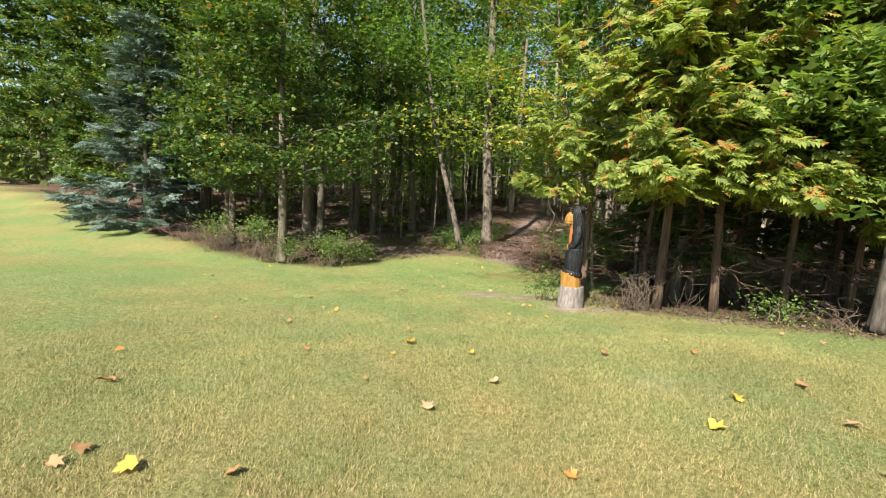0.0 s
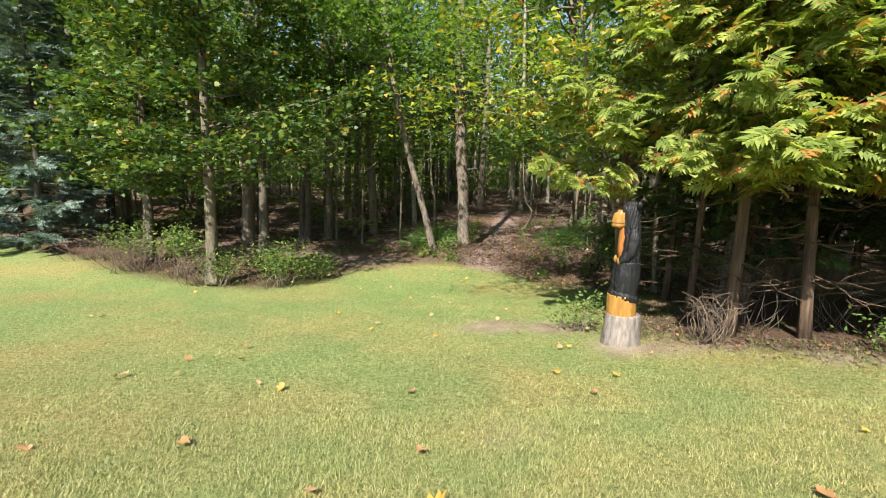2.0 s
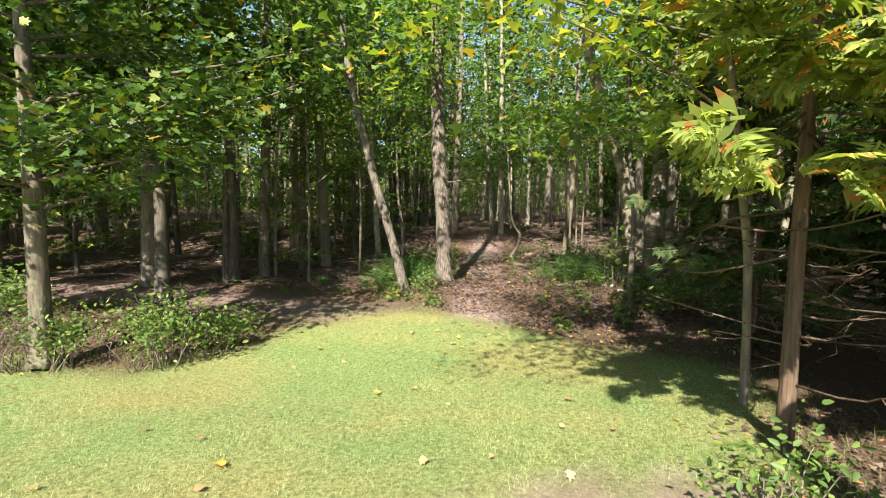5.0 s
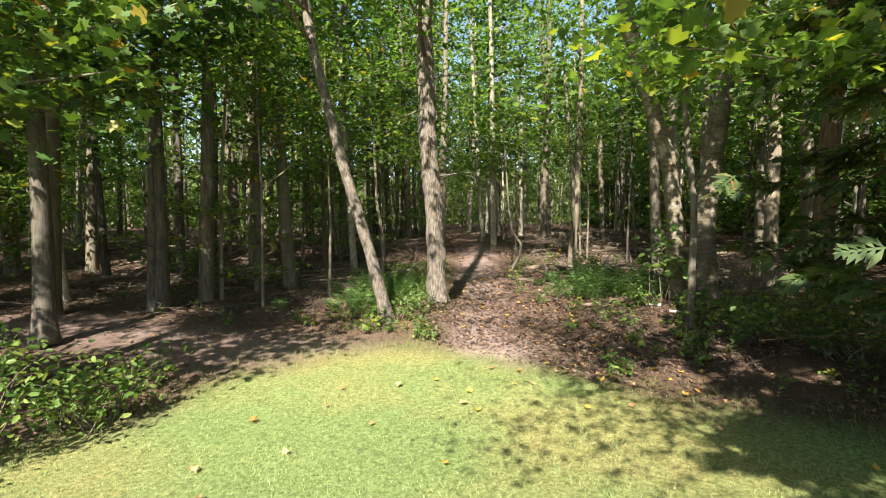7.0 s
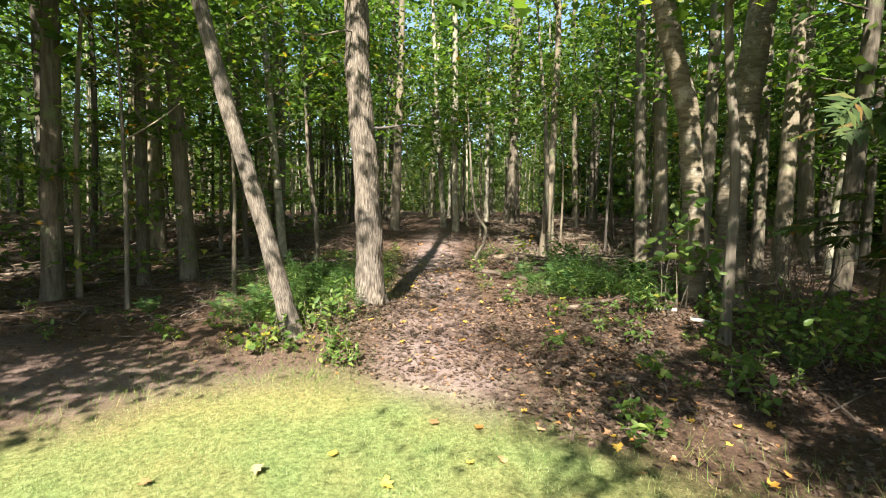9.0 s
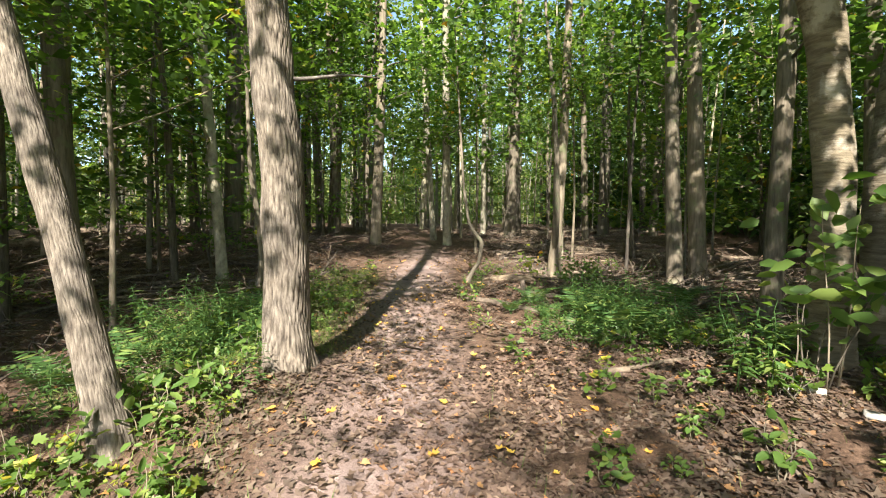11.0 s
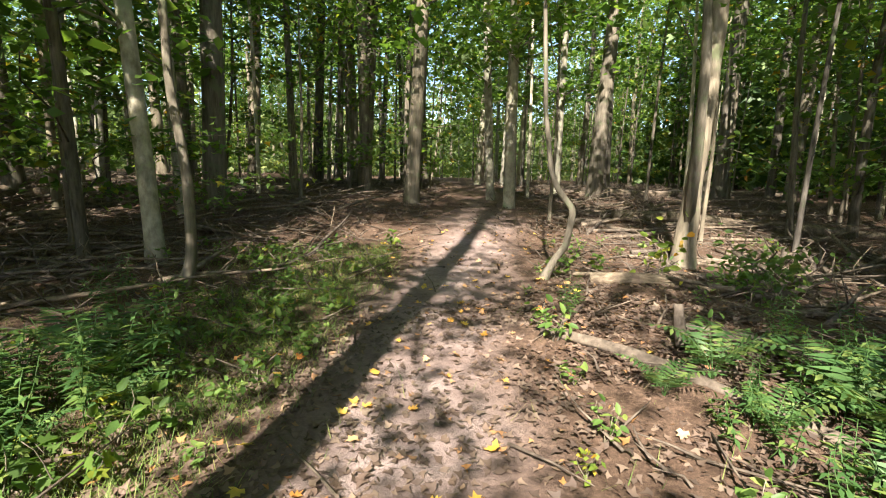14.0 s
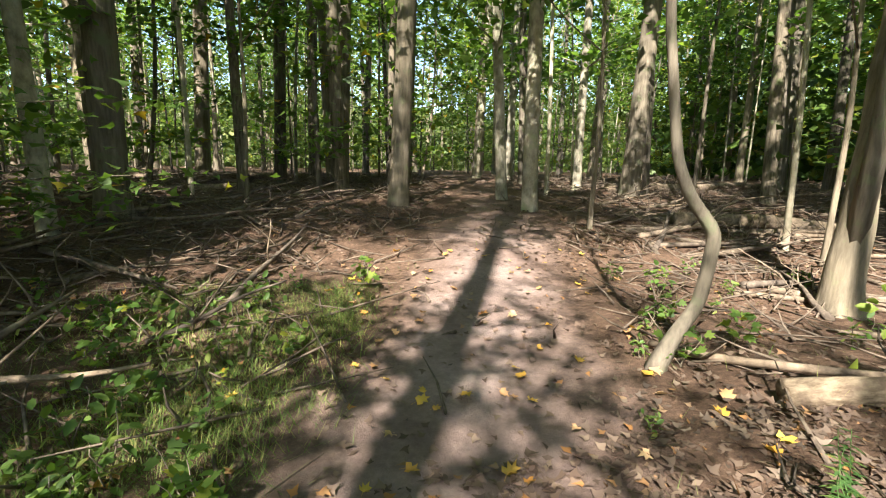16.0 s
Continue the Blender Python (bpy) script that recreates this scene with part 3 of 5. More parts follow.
# ---- the trees at the wood's edge, one by one
def spine_tree(name, spine, radii, bark, label, category="tree", sides=28, rough=0.05, furrow=0.0, limbs=(), per=0, leaf=None, size=0.13, seed=1, flat=0.1, sigma=0.4, step=0.05, flare=0.45, bare=0, shape="lobed"):
    """A tree along a given spine (points from the base up), with limbs (start on the spine 0..1, end) that carry leaves."""
    rs, rnd = np.random.RandomState(seed), random.Random(seed)
    pts = np.array(spine, float)
    base = pts[0].copy()
    root = thing(name, *base, label, category)
    pts = pts - base
    pts = np.concatenate([[pts[0] - (0, 0, 0.12)], pts])
    d = np.concatenate([[0], np.cumsum(np.linalg.norm(np.diff(pts, axis=0), axis=1))])
    s = np.concatenate([np.arange(0, min(6.0, d[-1]), step), np.arange(6.0, d[-1], 0.4), [d[-1]]]) if d[-1] > 6 else np.arange(0, d[-1] + step, step)
    fine = np.stack([np.interp(s, d, pts[:, c]) for c in range(3)], 1)
    ker = np.ones(9) / 9
    sm = np.stack([np.convolve(np.pad(fine[:, c], 4, mode="edge"), ker, "valid") for c in range(3)], 1)
    rad = np.interp(s, d, [radii[0], *radii])
    v, f = tube(sm, rad, sides, rough, seed, flare)
    if furrow:
        n = len(sm) * sides
        ang = np.tile(np.arange(sides) * 2 * math.pi / sides, len(sm))
        zz = np.repeat(s, sides)
        c = np.repeat(sm, sides, 0)
        wob = 0.5 * np.sin(zz * 5 + 1.3) + 0.35 * np.sin(zz * 13 + ang * 2) + 0.25 * np.sin(zz * 29 + ang * 5)
        g1 = np.sin(ang * 14 + wob * 2.0 + 0.9 * np.sin(zz * 12 + ang * 4))
        g2 = np.sin(ang * 18 - wob * 1.7 + 1.1 * np.sin(zz * 15 - ang * 5))
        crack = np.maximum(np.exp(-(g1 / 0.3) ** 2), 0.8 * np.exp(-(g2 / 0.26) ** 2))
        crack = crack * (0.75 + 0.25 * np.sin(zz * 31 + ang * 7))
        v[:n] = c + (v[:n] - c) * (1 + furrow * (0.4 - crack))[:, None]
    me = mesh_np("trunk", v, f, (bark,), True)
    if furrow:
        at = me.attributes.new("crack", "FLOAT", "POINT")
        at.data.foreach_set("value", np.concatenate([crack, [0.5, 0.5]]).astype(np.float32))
    part("trunk", me, root)
    ends = []
    for q, (k, end, rb) in enumerate(limbs):
        p0 = np.array([np.interp(k * d[-1], d, pts[:, c]) for c in range(3)])
        e = np.array(end, float) - base
        pb = bend(p0, e, 9, 0.0, 0.05 * np.linalg.norm(e - p0), rnd)
        part("branch", mesh_np("branch", *tube(pb, np.linspace(rb, 0.006, 9), 7), (bark,), True), root)
        for j in (4, 5, 6, 7, 8) if q >= bare else ():
            ends.append(pb[j])
            ends.append(pb[j] + rs.randn(3) * np.array([0.5, 0.5, 0.12]))
    if per and ends:
        pl = crown_places(ends, per, (sigma, sigma, flat), rs)
        part("crown", mesh_np("crown", *leaves(pl, size, rs, shape), (leaf,)), root)
    return root


def P(x, y, h):
    return (x, y, gz(x, y) + h)


# Many leafy limbs overhead are added to throw dappled shade on the trail.
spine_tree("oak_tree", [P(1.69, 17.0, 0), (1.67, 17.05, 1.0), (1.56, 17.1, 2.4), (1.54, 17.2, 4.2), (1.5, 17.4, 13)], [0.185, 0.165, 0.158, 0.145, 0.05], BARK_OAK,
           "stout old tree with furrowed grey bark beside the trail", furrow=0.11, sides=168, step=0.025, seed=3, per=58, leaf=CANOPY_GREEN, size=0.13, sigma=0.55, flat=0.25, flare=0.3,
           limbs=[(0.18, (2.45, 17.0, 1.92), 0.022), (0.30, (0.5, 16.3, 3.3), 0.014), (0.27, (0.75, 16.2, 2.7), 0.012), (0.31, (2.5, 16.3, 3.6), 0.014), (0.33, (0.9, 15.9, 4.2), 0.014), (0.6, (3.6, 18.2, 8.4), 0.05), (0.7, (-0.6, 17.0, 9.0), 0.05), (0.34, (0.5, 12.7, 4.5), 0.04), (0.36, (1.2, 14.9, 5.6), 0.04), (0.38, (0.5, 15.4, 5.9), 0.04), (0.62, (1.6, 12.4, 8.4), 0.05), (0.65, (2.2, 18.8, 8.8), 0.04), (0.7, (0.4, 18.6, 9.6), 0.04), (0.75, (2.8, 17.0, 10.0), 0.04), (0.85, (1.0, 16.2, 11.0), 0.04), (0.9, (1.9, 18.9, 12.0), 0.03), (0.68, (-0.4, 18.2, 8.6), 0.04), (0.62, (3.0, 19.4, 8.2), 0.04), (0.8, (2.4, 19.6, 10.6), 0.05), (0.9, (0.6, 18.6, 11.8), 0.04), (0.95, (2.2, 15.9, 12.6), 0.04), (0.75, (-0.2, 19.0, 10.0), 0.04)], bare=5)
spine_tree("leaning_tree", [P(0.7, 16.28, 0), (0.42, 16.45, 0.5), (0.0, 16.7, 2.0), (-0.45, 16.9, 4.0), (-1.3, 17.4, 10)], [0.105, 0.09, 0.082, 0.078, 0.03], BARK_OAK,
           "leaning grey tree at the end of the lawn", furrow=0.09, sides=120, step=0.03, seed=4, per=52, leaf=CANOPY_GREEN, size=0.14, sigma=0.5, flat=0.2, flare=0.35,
           limbs=[(0.45, (-1.0, 13.8, 5.6), 0.03), (0.5, (-1.9, 13.2, 6.2), 0.03), (0.5, (-1.5, 14.8, 5.8), 0.03), (0.6, (-2.6, 16.6, 6.2), 0.03), (0.75, (0.4, 18.4, 8.0), 0.03), (0.85, (-2.4, 18.6, 9.0), 0.03), (0.95, (-0.6, 16.6, 9.8), 0.02)])
# First five limbs are added, mostly out of view, to shade the ferns.
spine_tree("birch_tree", [P(5.55, 15.45, 0), (5.52, 15.45, 1.0), (5.4, 15.45, 1.9), (4.95, 15.4, 3.0), (4.45, 15.4, 4.4), (4.0, 15.8, 11)], [0.15, 0.125, 0.12, 0.12, 0.11, 0.04], BARK_BIRCH,
           "crooked yellow-grey birch with peeling bark", furrow=0.02, sides=40, seed=5, per=52, leaf=CANOPY_GREEN, size=0.14, sigma=0.5, flat=0.2,
           limbs=[(0.5, (4.6, 12.6, 6.4), 0.03), (0.55, (3.2, 12.6, 6.7), 0.03), (0.52, (2.6, 13.0, 6.2), 0.03), (0.6, (3.9, 12.2, 7.2), 0.03), (0.58, (2.9, 11.8, 7.0), 0.03), (0.75, (4.6, 17.2, 8.6), 0.04), (0.85, (3.0, 17.0, 9.8), 0.03), (0.95, (4.4, 14.8, 10.6), 0.03)])
spine_tree("birch_tree", [P(6.1, 15.4, 0), (6.08, 15.4, 1.0), (6.25, 15.4, 2.4), (6.5, 15.4, 3.8), (6.8, 15.6, 12)], [0.2, 0.165, 0.155, 0.145, 0.05], BARK_BIRCH,
           "thick scarred birch with rough flaking bark", furrow=0.06, sides=48, seed=6, per=56, leaf=CANOPY_GREEN, size=0.14, sigma=0.6, flat=0.2,
           limbs=[(0.55, (8.2, 16.0, 8.2), 0.05), (0.7, (5.6, 17.8, 9.4), 0.04), (0.8, (7.8, 14.4, 10.2), 0.04), (0.95, (6.0, 16.6, 11.8), 0.03)])
# First three limbs are added only to shade the woodland floor beyond.
spine_tree("young_tree", [P(4.95, 14.4, 0), (4.98, 14.4, 1.2), (4.85, 14.45, 2.4), (4.8, 14.45, 3.4), (4.6, 14.6, 7)], [0.055, 0.045, 0.04, 0.036, 0.012], BARK_SMOOTH,
           "slim grey young tree before the birches", sides=16, seed=8, shape="maple", per=36, leaf=MAPLE_GREEN, size=0.12,
           limbs=[(0.6, (4.1, 13.5, 4.4), 0.015), (0.68, (4.9, 13.1, 5.0), 0.015), (0.64, (5.7, 13.7, 4.7), 0.015), (0.45, (3.9, 13.5, 3.0), 0.02), (0.5, (5.9, 13.6, 3.3), 0.02), (0.9, (5.2, 14.2, 6.6), 0.01)])
spine_tree("cedar_snag", [P(7.0, 14.1, 0), (7.0, 14.1, 1.2), (7.1, 14.1, 2.6), (7.2, 14.2, 4.5), (7.3, 14.2, 9)], [0.165, 0.135, 0.125, 0.115, 0.04], BARK_RED,
           "tall cedar trunk with stringy reddish bark", furrow=0.05, sides=48, seed=9, per=70, leaf=CANOPY_GREEN, size=0.14, sigma=0.5, flat=0.2,
           limbs=[(0.45, (8.6, 13.6, 4.6), 0.03), (0.6, (6.0, 12.6, 6.0), 0.03), (0.7, (8.2, 15.4, 6.8), 0.03), (0.9, (7.0, 13.6, 8.6), 0.02)])
# two stems from one foot beside the trail
spine_tree("twin_tree", [P(7.4, 22.45, 0), (7.45, 22.45, 0.6), (7.6, 22.5, 2.2), (7.75, 22.6, 5), (7.9, 22.8, 11)], [0.15, 0.115, 0.10, 0.09, 0.03], BARK_SMOOTH,
           "grey forest tree with a twin stem", sides=24, seed=10, per=64, leaf=CANOPY_GREEN, size=0.13, sigma=0.5, flat=0.2,
           limbs=[(0.03, (7.05, 22.6, 9.0), 0.085), (0.6, (6.0, 21.6, 7.4), 0.03), (0.8, (9.0, 23.4, 9.4), 0.03), (0.95, (7.4, 22.0, 10.6), 0.02)])
CROOK = [P(4.92, 21.55, 0), (5.04, 21.55, -0.23), (5.18, 21.55, -0.06), (5.24, 21.55, 0.36), (5.04, 21.55, 0.58), (4.96, 21.56, 0.75), (4.86, 21.58, 1.4), (4.7, 21.7, 4.5)]
spine_tree("crooked_sapling", CROOK, [0.05, 0.042, 0.038, 0.04, 0.034, 0.03, 0.026, 0.01], BARK_SMOOTH, step=0.018, label=
           "crooked sapling with an S-shaped bare stem", sides=14, seed=12, per=24, leaf=MAPLE_GREEN, size=0.12,
           limbs=[(0.75, (4.3, 21.2, 3.8), 0.012), (0.85, (5.6, 22.2, 4.4), 0.012)])
spine_tree("crooked_sapling", [P(1.05, 21.7, 0), (1.16, 21.7, -0.2), (1.15, 21.72, 0.6), (1.0, 21.8, 1.6), (0.9, 21.9, 6)], [0.06, 0.054, 0.05, 0.042, 0.012], BARK_SMOOTH, step=0.025, label=
           "slim sapling with a bent foot", sides=14, seed=13, per=24, leaf=MAPLE_GREEN, size=0.12, limbs=[(0.7, (0.2, 21.2, 4.4), 0.012), (0.8, (1.8, 22.4, 5.0), 0.012)])


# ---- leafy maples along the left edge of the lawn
def edge_maple(x, y, h, r, seed, limbs, leaf=EDGE_SHADE_GREEN, per=38, toward=(0.3, -1.0), low=0.16, reach=2.6, label="broad maple with leafy green boughs down to the lawn's edge", size=0.13, more=()):
    rs = np.random.RandomState(seed)
    ls = []
    for q in range(limbs):
        k = low + (0.95 - low) * q / limbs
        a = math.atan2(toward[1], toward[0]) + rs.randn() * 1.1
        out = reach * (0.45 + 0.7 * rs.rand()) * (1 - 0.5 * k)
        z = gz(x, y) + k * h + out * 0.25 * rs.rand()
        ls.append((k, (x + math.cos(a) * out, y + math.sin(a) * out, z), 0.02 + 0.02 * (1 - k)))
    ls += more
    return spine_tree("maple_tree", [P(x, y, 0), (x + 0.05, y, gz(x, y) + 1.5), (x, y + 0.1, gz(x, y) + h * 0.5), (x + 0.1, y + 0.2, gz(x, y) + h)], [r, r * 0.85, r * 0.6, 0.02], BARK_DARK,
                      label, sides=20, seed=seed, per=per, leaf=leaf, size=size, flat=0.08, sigma=0.21, limbs=ls, step=0.15, shape="maple" if more else "lobed")


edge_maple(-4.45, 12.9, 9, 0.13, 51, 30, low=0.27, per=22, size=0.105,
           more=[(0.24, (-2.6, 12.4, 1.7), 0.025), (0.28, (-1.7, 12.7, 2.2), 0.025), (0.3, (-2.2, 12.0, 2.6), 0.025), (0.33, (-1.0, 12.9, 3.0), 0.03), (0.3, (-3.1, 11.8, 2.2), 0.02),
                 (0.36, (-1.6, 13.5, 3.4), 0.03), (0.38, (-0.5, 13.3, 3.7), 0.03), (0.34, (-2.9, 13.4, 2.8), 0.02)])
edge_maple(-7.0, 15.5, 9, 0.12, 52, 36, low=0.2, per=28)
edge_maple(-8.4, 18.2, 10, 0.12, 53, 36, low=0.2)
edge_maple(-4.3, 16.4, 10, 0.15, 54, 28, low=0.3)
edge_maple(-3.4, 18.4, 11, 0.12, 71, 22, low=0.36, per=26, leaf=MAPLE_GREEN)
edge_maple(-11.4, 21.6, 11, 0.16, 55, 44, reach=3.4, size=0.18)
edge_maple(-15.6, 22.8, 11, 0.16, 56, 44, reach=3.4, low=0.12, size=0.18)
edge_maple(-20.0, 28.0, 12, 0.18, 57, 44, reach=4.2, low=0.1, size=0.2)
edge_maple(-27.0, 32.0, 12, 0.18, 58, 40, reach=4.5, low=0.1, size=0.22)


# ---- conifers
def frond(n, length, width):
    """A flat spray: a midrib with side shoots, in the plane, tip along y."""
    quads, k = [], 0
    for q in range(n):
        s = (q + 0.5) / n
        for side in (-1, 1):
            w = width * (1 - 0.65 * s) * (0.8 + 0.4 * ((q * 7 + side) % 3) / 2)
            y0 = length * s
            quads += [(0, y0, 0), (side * w * 0.55, y0 + w * 0.30 - 0.014, 0.004), (side * w, y0 + w * 0.8, -0.02), (side * w * 0.42, y0 + w * 0.36 + 0.024, 0.004)]
    quads += [(-0.008, 0, 0), (0.008, 0, 0), (0.012, length, -0.01), (-0.012, length + 0.03, -0.01)]
    v = np.array(quads)
    return v, np.arange(len(v)).reshape(-1, 4)


def sprays(places, ways, shape, rs, roll=0.5, size=(0.7, 1.3)):
    """Copies of a flat spray at places, each along its way."""
    V, F = shape
    n = len(places)
    d = ways / (np.linalg.norm(ways, axis=1)[:, None] + 1e-9)
    upv = np.array([0, 0, 1.0]) + rs.randn(n, 3) * roll
    s = np.cross(d, upv)
    s /= np.linalg.norm(s, axis=1)[:, None] + 1e-9
    u = np.cross(s, d)
    sz = rs.uniform(size[0], size[1], n)[:, None, None]
    v = np.asarray(places)[:, None] + sz * (V[None, :, :1] * s[:, None] + V[None, :, 1:2] * d[:, None] + V[None, :, 2:] * u[:, None])
    f = F[None] + (np.arange(n) * len(V))[:, None, None]
    return v.reshape(-1, 3), f.reshape(-1, 4)


def conifer(name, x, y, h, r, low, reach, boughs, per, shape, leaf, bark, label, seed, sag=0.5, toward=None, lift=0.0, droop=0.45, taper=0.85, spread_all=True, flare=0.5, limit=99.0):
    rs, rnd = np.random.RandomState(seed), random.Random(seed)
    z0 = gz(x, y)
    root = thing(name, x, y, z0, label, "tree")
    spine = trunk_points(h, (0.1 * h / 6, 0.05), 22, 0.05, rs)
    spine[0, 2] -= 0.12
    part("trunk", mesh_np("trunk", *tube(spine, r * (1 - 0.9 * np.linspace(0, 1, 22)), 18, 0.07, seed, flare), (bark,), True), root)
    pl, wy, sticks = [], [], []
    for q in range(boughs):
        k = low + (1 - low) * (q / boughs) ** 1.15
        a = rs.rand() * 6.283 if toward is None or (spread_all and rs.rand() < 0.25) else math.atan2(toward[1], toward[0]) + rs.randn() * 0.8
        out = reach * (1 - taper * (k - low) / (1 - low)) * (0.6 + 0.5 * rs.rand())
        if y + math.sin(a) * out > limit:
            continue
        p0 = np.array([np.interp(k * h, spine[:, 2], spine[:, c]) for c in range(2)] + [k * h])
        s = np.linspace(0, 1, 8)[:, None]
        tip = np.array([math.cos(a) * out, math.sin(a) * out, 0])
        line = p0 + tip * s
        line[:, 2] += (-sag * 4 * s * (1 - s) * 0.5 - sag * 0.35 * s + lift * s)[:, 0] * out * 0.5
        sticks.append(tube(line, np.linspace(max(0.012, r * 0.2), 0.004, 8), 5))
        m = max(4, int(per * out))
        g = 0.22 + 0.78 * rs.rand(m) ** 0.8
        c = np.stack([np.interp(g, s[:, 0], line[:, i]) for i in range(3)], 1)
        c += rs.randn(m, 3) * np.array([0.09, 0.09, 0.07])
        side = np.array([-math.sin(a), math.cos(a), 0])
        w = tip[None] / out + side[None] * rs.randn(m, 1) * 0.75
        w[:, 2] += -droop + rs.randn(m) * 0.25
        pl.append(c)
        wy.append(w)
    for q in range(18 if name == "cedar_tree" else 0):
        zz, a, ln = 0.5 + (low * h - 0.3) * rs.rand(), rs.rand() * 6.283, 0.4 + 1.0 * rs.rand()
        p0 = np.array([np.interp(zz, spine[:, 2], spine[:, c]) for c in range(2)] + [zz])
        dead = bend(p0, p0 + np.array([math.cos(a) * ln, math.sin(a) * ln, ln * (0.5 * rs.rand() - 0.25)]), 6, 0.06, 0.14, rnd)
        sticks.append(tube(dead, np.linspace(0.011, 0.003, 6), 5))
        fork = dead[3] + np.array([rs.randn() * 0.25, rs.randn() * 0.25, rs.randn() * 0.15])
        sticks.append(tube(bend(dead[3], fork, 4, 0, 0.05, rnd), np.linspace(0.006, 0.002, 4), 4))
    part("branchwork", mesh_np("branchwork", *join(sticks), (bark,), True), root)["kind"] = "stuff"
    part("foliage", mesh_np("foliage", *sprays(np.concatenate(pl), np.concatenate(wy), shape, rs), (leaf,)), root)
    return root


CEDAR_SPRAY = frond(6, 0.25, 0.125)
SPRUCE_SPRAY = frond(7, 0.44, 0.14)
CEDAR_LABEL = "white cedar with hanging yellow-green sprays and browning tips"
conifer("cedar_tree", 2.85, 9.0, 8.0, 0.06, 0.30, 2.1, 46, 16, CEDAR_SPRAY, CEDAR_GREEN, BARK_CEDAR, CEDAR_LABEL, 61, 0.6, (-0.8, -1), spread_all=False, flare=0.2, limit=8.9)
conifer("cedar_tree", 3.75, 7.75, 9.0, 0.075, 0.26, 1.9, 76, 30, CEDAR_SPRAY, CEDAR_GREEN, BARK_CEDAR, CEDAR_LABEL, 62, 0.6, (-0.3, -1), flare=0.2)
conifer("cedar_tree", 4.6, 7.55, 9.0, 0.07, 0.25, 1.8, 72, 30, CEDAR_SPRAY, CEDAR_GREEN, BARK_CEDAR, CEDAR_LABEL, 63, 0.6, (0.2, -1), flare=0.2)
conifer("cedar_tree", 3.95, 8.9, 9.0, 0.055, 0.34, 1.8, 30, 22, CEDAR_SPRAY, CEDAR_GREEN, BARK_CEDAR, CEDAR_LABEL, 64, 0.6, flare=0.2)
conifer("cedar_tree", 7.6, 6.6, 9.0, 0.08, 0.3, 2.2, 46, 26, CEDAR_SPRAY, CEDAR_GREEN, BARK_CEDAR, CEDAR_LABEL, 65, 0.6, (-0.5, -1), flare=0.2)
conifer("cedar_tree", 5.6, 7.35, 9.0, 0.055, 0.25, 1.7, 50, 26, CEDAR_SPRAY, CEDAR_GREEN, BARK_CEDAR, CEDAR_LABEL, 165, 0.6, (0.0, -1), flare=0.2)
conifer("cedar_tree", 6.9, 7.6, 9.0, 0.06, 0.2, 1.9, 46, 22, CEDAR_SPRAY, CEDAR_GREEN, BARK_CEDAR, CEDAR_LABEL, 166, 0.6, (-0.2, -1), flare=0.2)
# Cedars added behind the row to block sun and keep the background dark.
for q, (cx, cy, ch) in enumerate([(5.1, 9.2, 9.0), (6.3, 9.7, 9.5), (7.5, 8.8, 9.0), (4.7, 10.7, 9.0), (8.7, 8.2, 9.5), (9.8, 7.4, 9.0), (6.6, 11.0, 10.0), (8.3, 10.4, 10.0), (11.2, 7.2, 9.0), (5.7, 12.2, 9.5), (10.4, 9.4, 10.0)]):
    conifer("cedar_tree", cx, cy, ch, 0.07 + 0.012 * (q % 3), 0.14, 1.7, 44, 13, CEDAR_SPRAY, SHADE_TINTED_CEDAR, BARK_CEDAR, "added cedar, sprays tinted dark for shade, with thin dead lower limbs", 260 + q, 0.5, flare=0.2, taper=0.5)
conifer("spruce_tree", -11.7, 18.4, 8.2, 0.13, 0.03, 2.9, 120, 22, SPRUCE_SPRAY, SPRUCE_BLUE, BARK_DARK, "blue spruce with silvery needles and bare lower twigs", 66, 0.2, None, 0.25, 0.1)
edge_maple(6.05, 6.2, 7, 0.085, 67, 30, toward=(-0.3, -1), low=0.24, reach=1.9, label="young broadleaf tree with large green leaves at the lawn's edge", leaf=SHRUB_GREEN)
edge_maple(9.5, 5.6, 8, 0.1, 68, 30, toward=(-0.5, -1), low=0.15, reach=2.4, leaf=SHRUB_GREEN)
spine_tree("young_tree", [P(3.35, 9.9, 0), (3.2, 9.8, 0.8), (2.8, 9.6, 2.0), (2.3, 9.3, 3.2), (1.8, 9.1, 6.0)], [0.04, 0.036, 0.03, 0.024, 0.008], BARK_SMOOTH,
           "slim young tree with leaves turning yellow", sides=12, seed=70, per=34, leaf=YELLOW_GREEN, size=0.085, sigma=0.26, flat=0.16,
           limbs=[(0.4, (0.7, 8.7, 2.4), 0.012), (0.5, (0.0, 8.9, 2.75), 0.012), (0.55, (1.3, 8.0, 3.1), 0.012), (0.7, (0.4, 8.8, 3.6), 0.012), (0.9, (1.0, 8.4, 4.8), 0.01), (0.8, (0.3, 9.0, 5.6), 0.012), (0.85, (1.0, 9.5, 6.2), 0.012), (0.75, (-0.3, 9.3, 6.0), 0.012), (0.9, (1.7, 9.9, 6.6), 0.01), (0.7, (0.9, 8.5, 5.3), 0.012)])
LEAFY_TIPS = [(1.95, 11.3, 2.15), (2.3, 11.3, 2.3)]
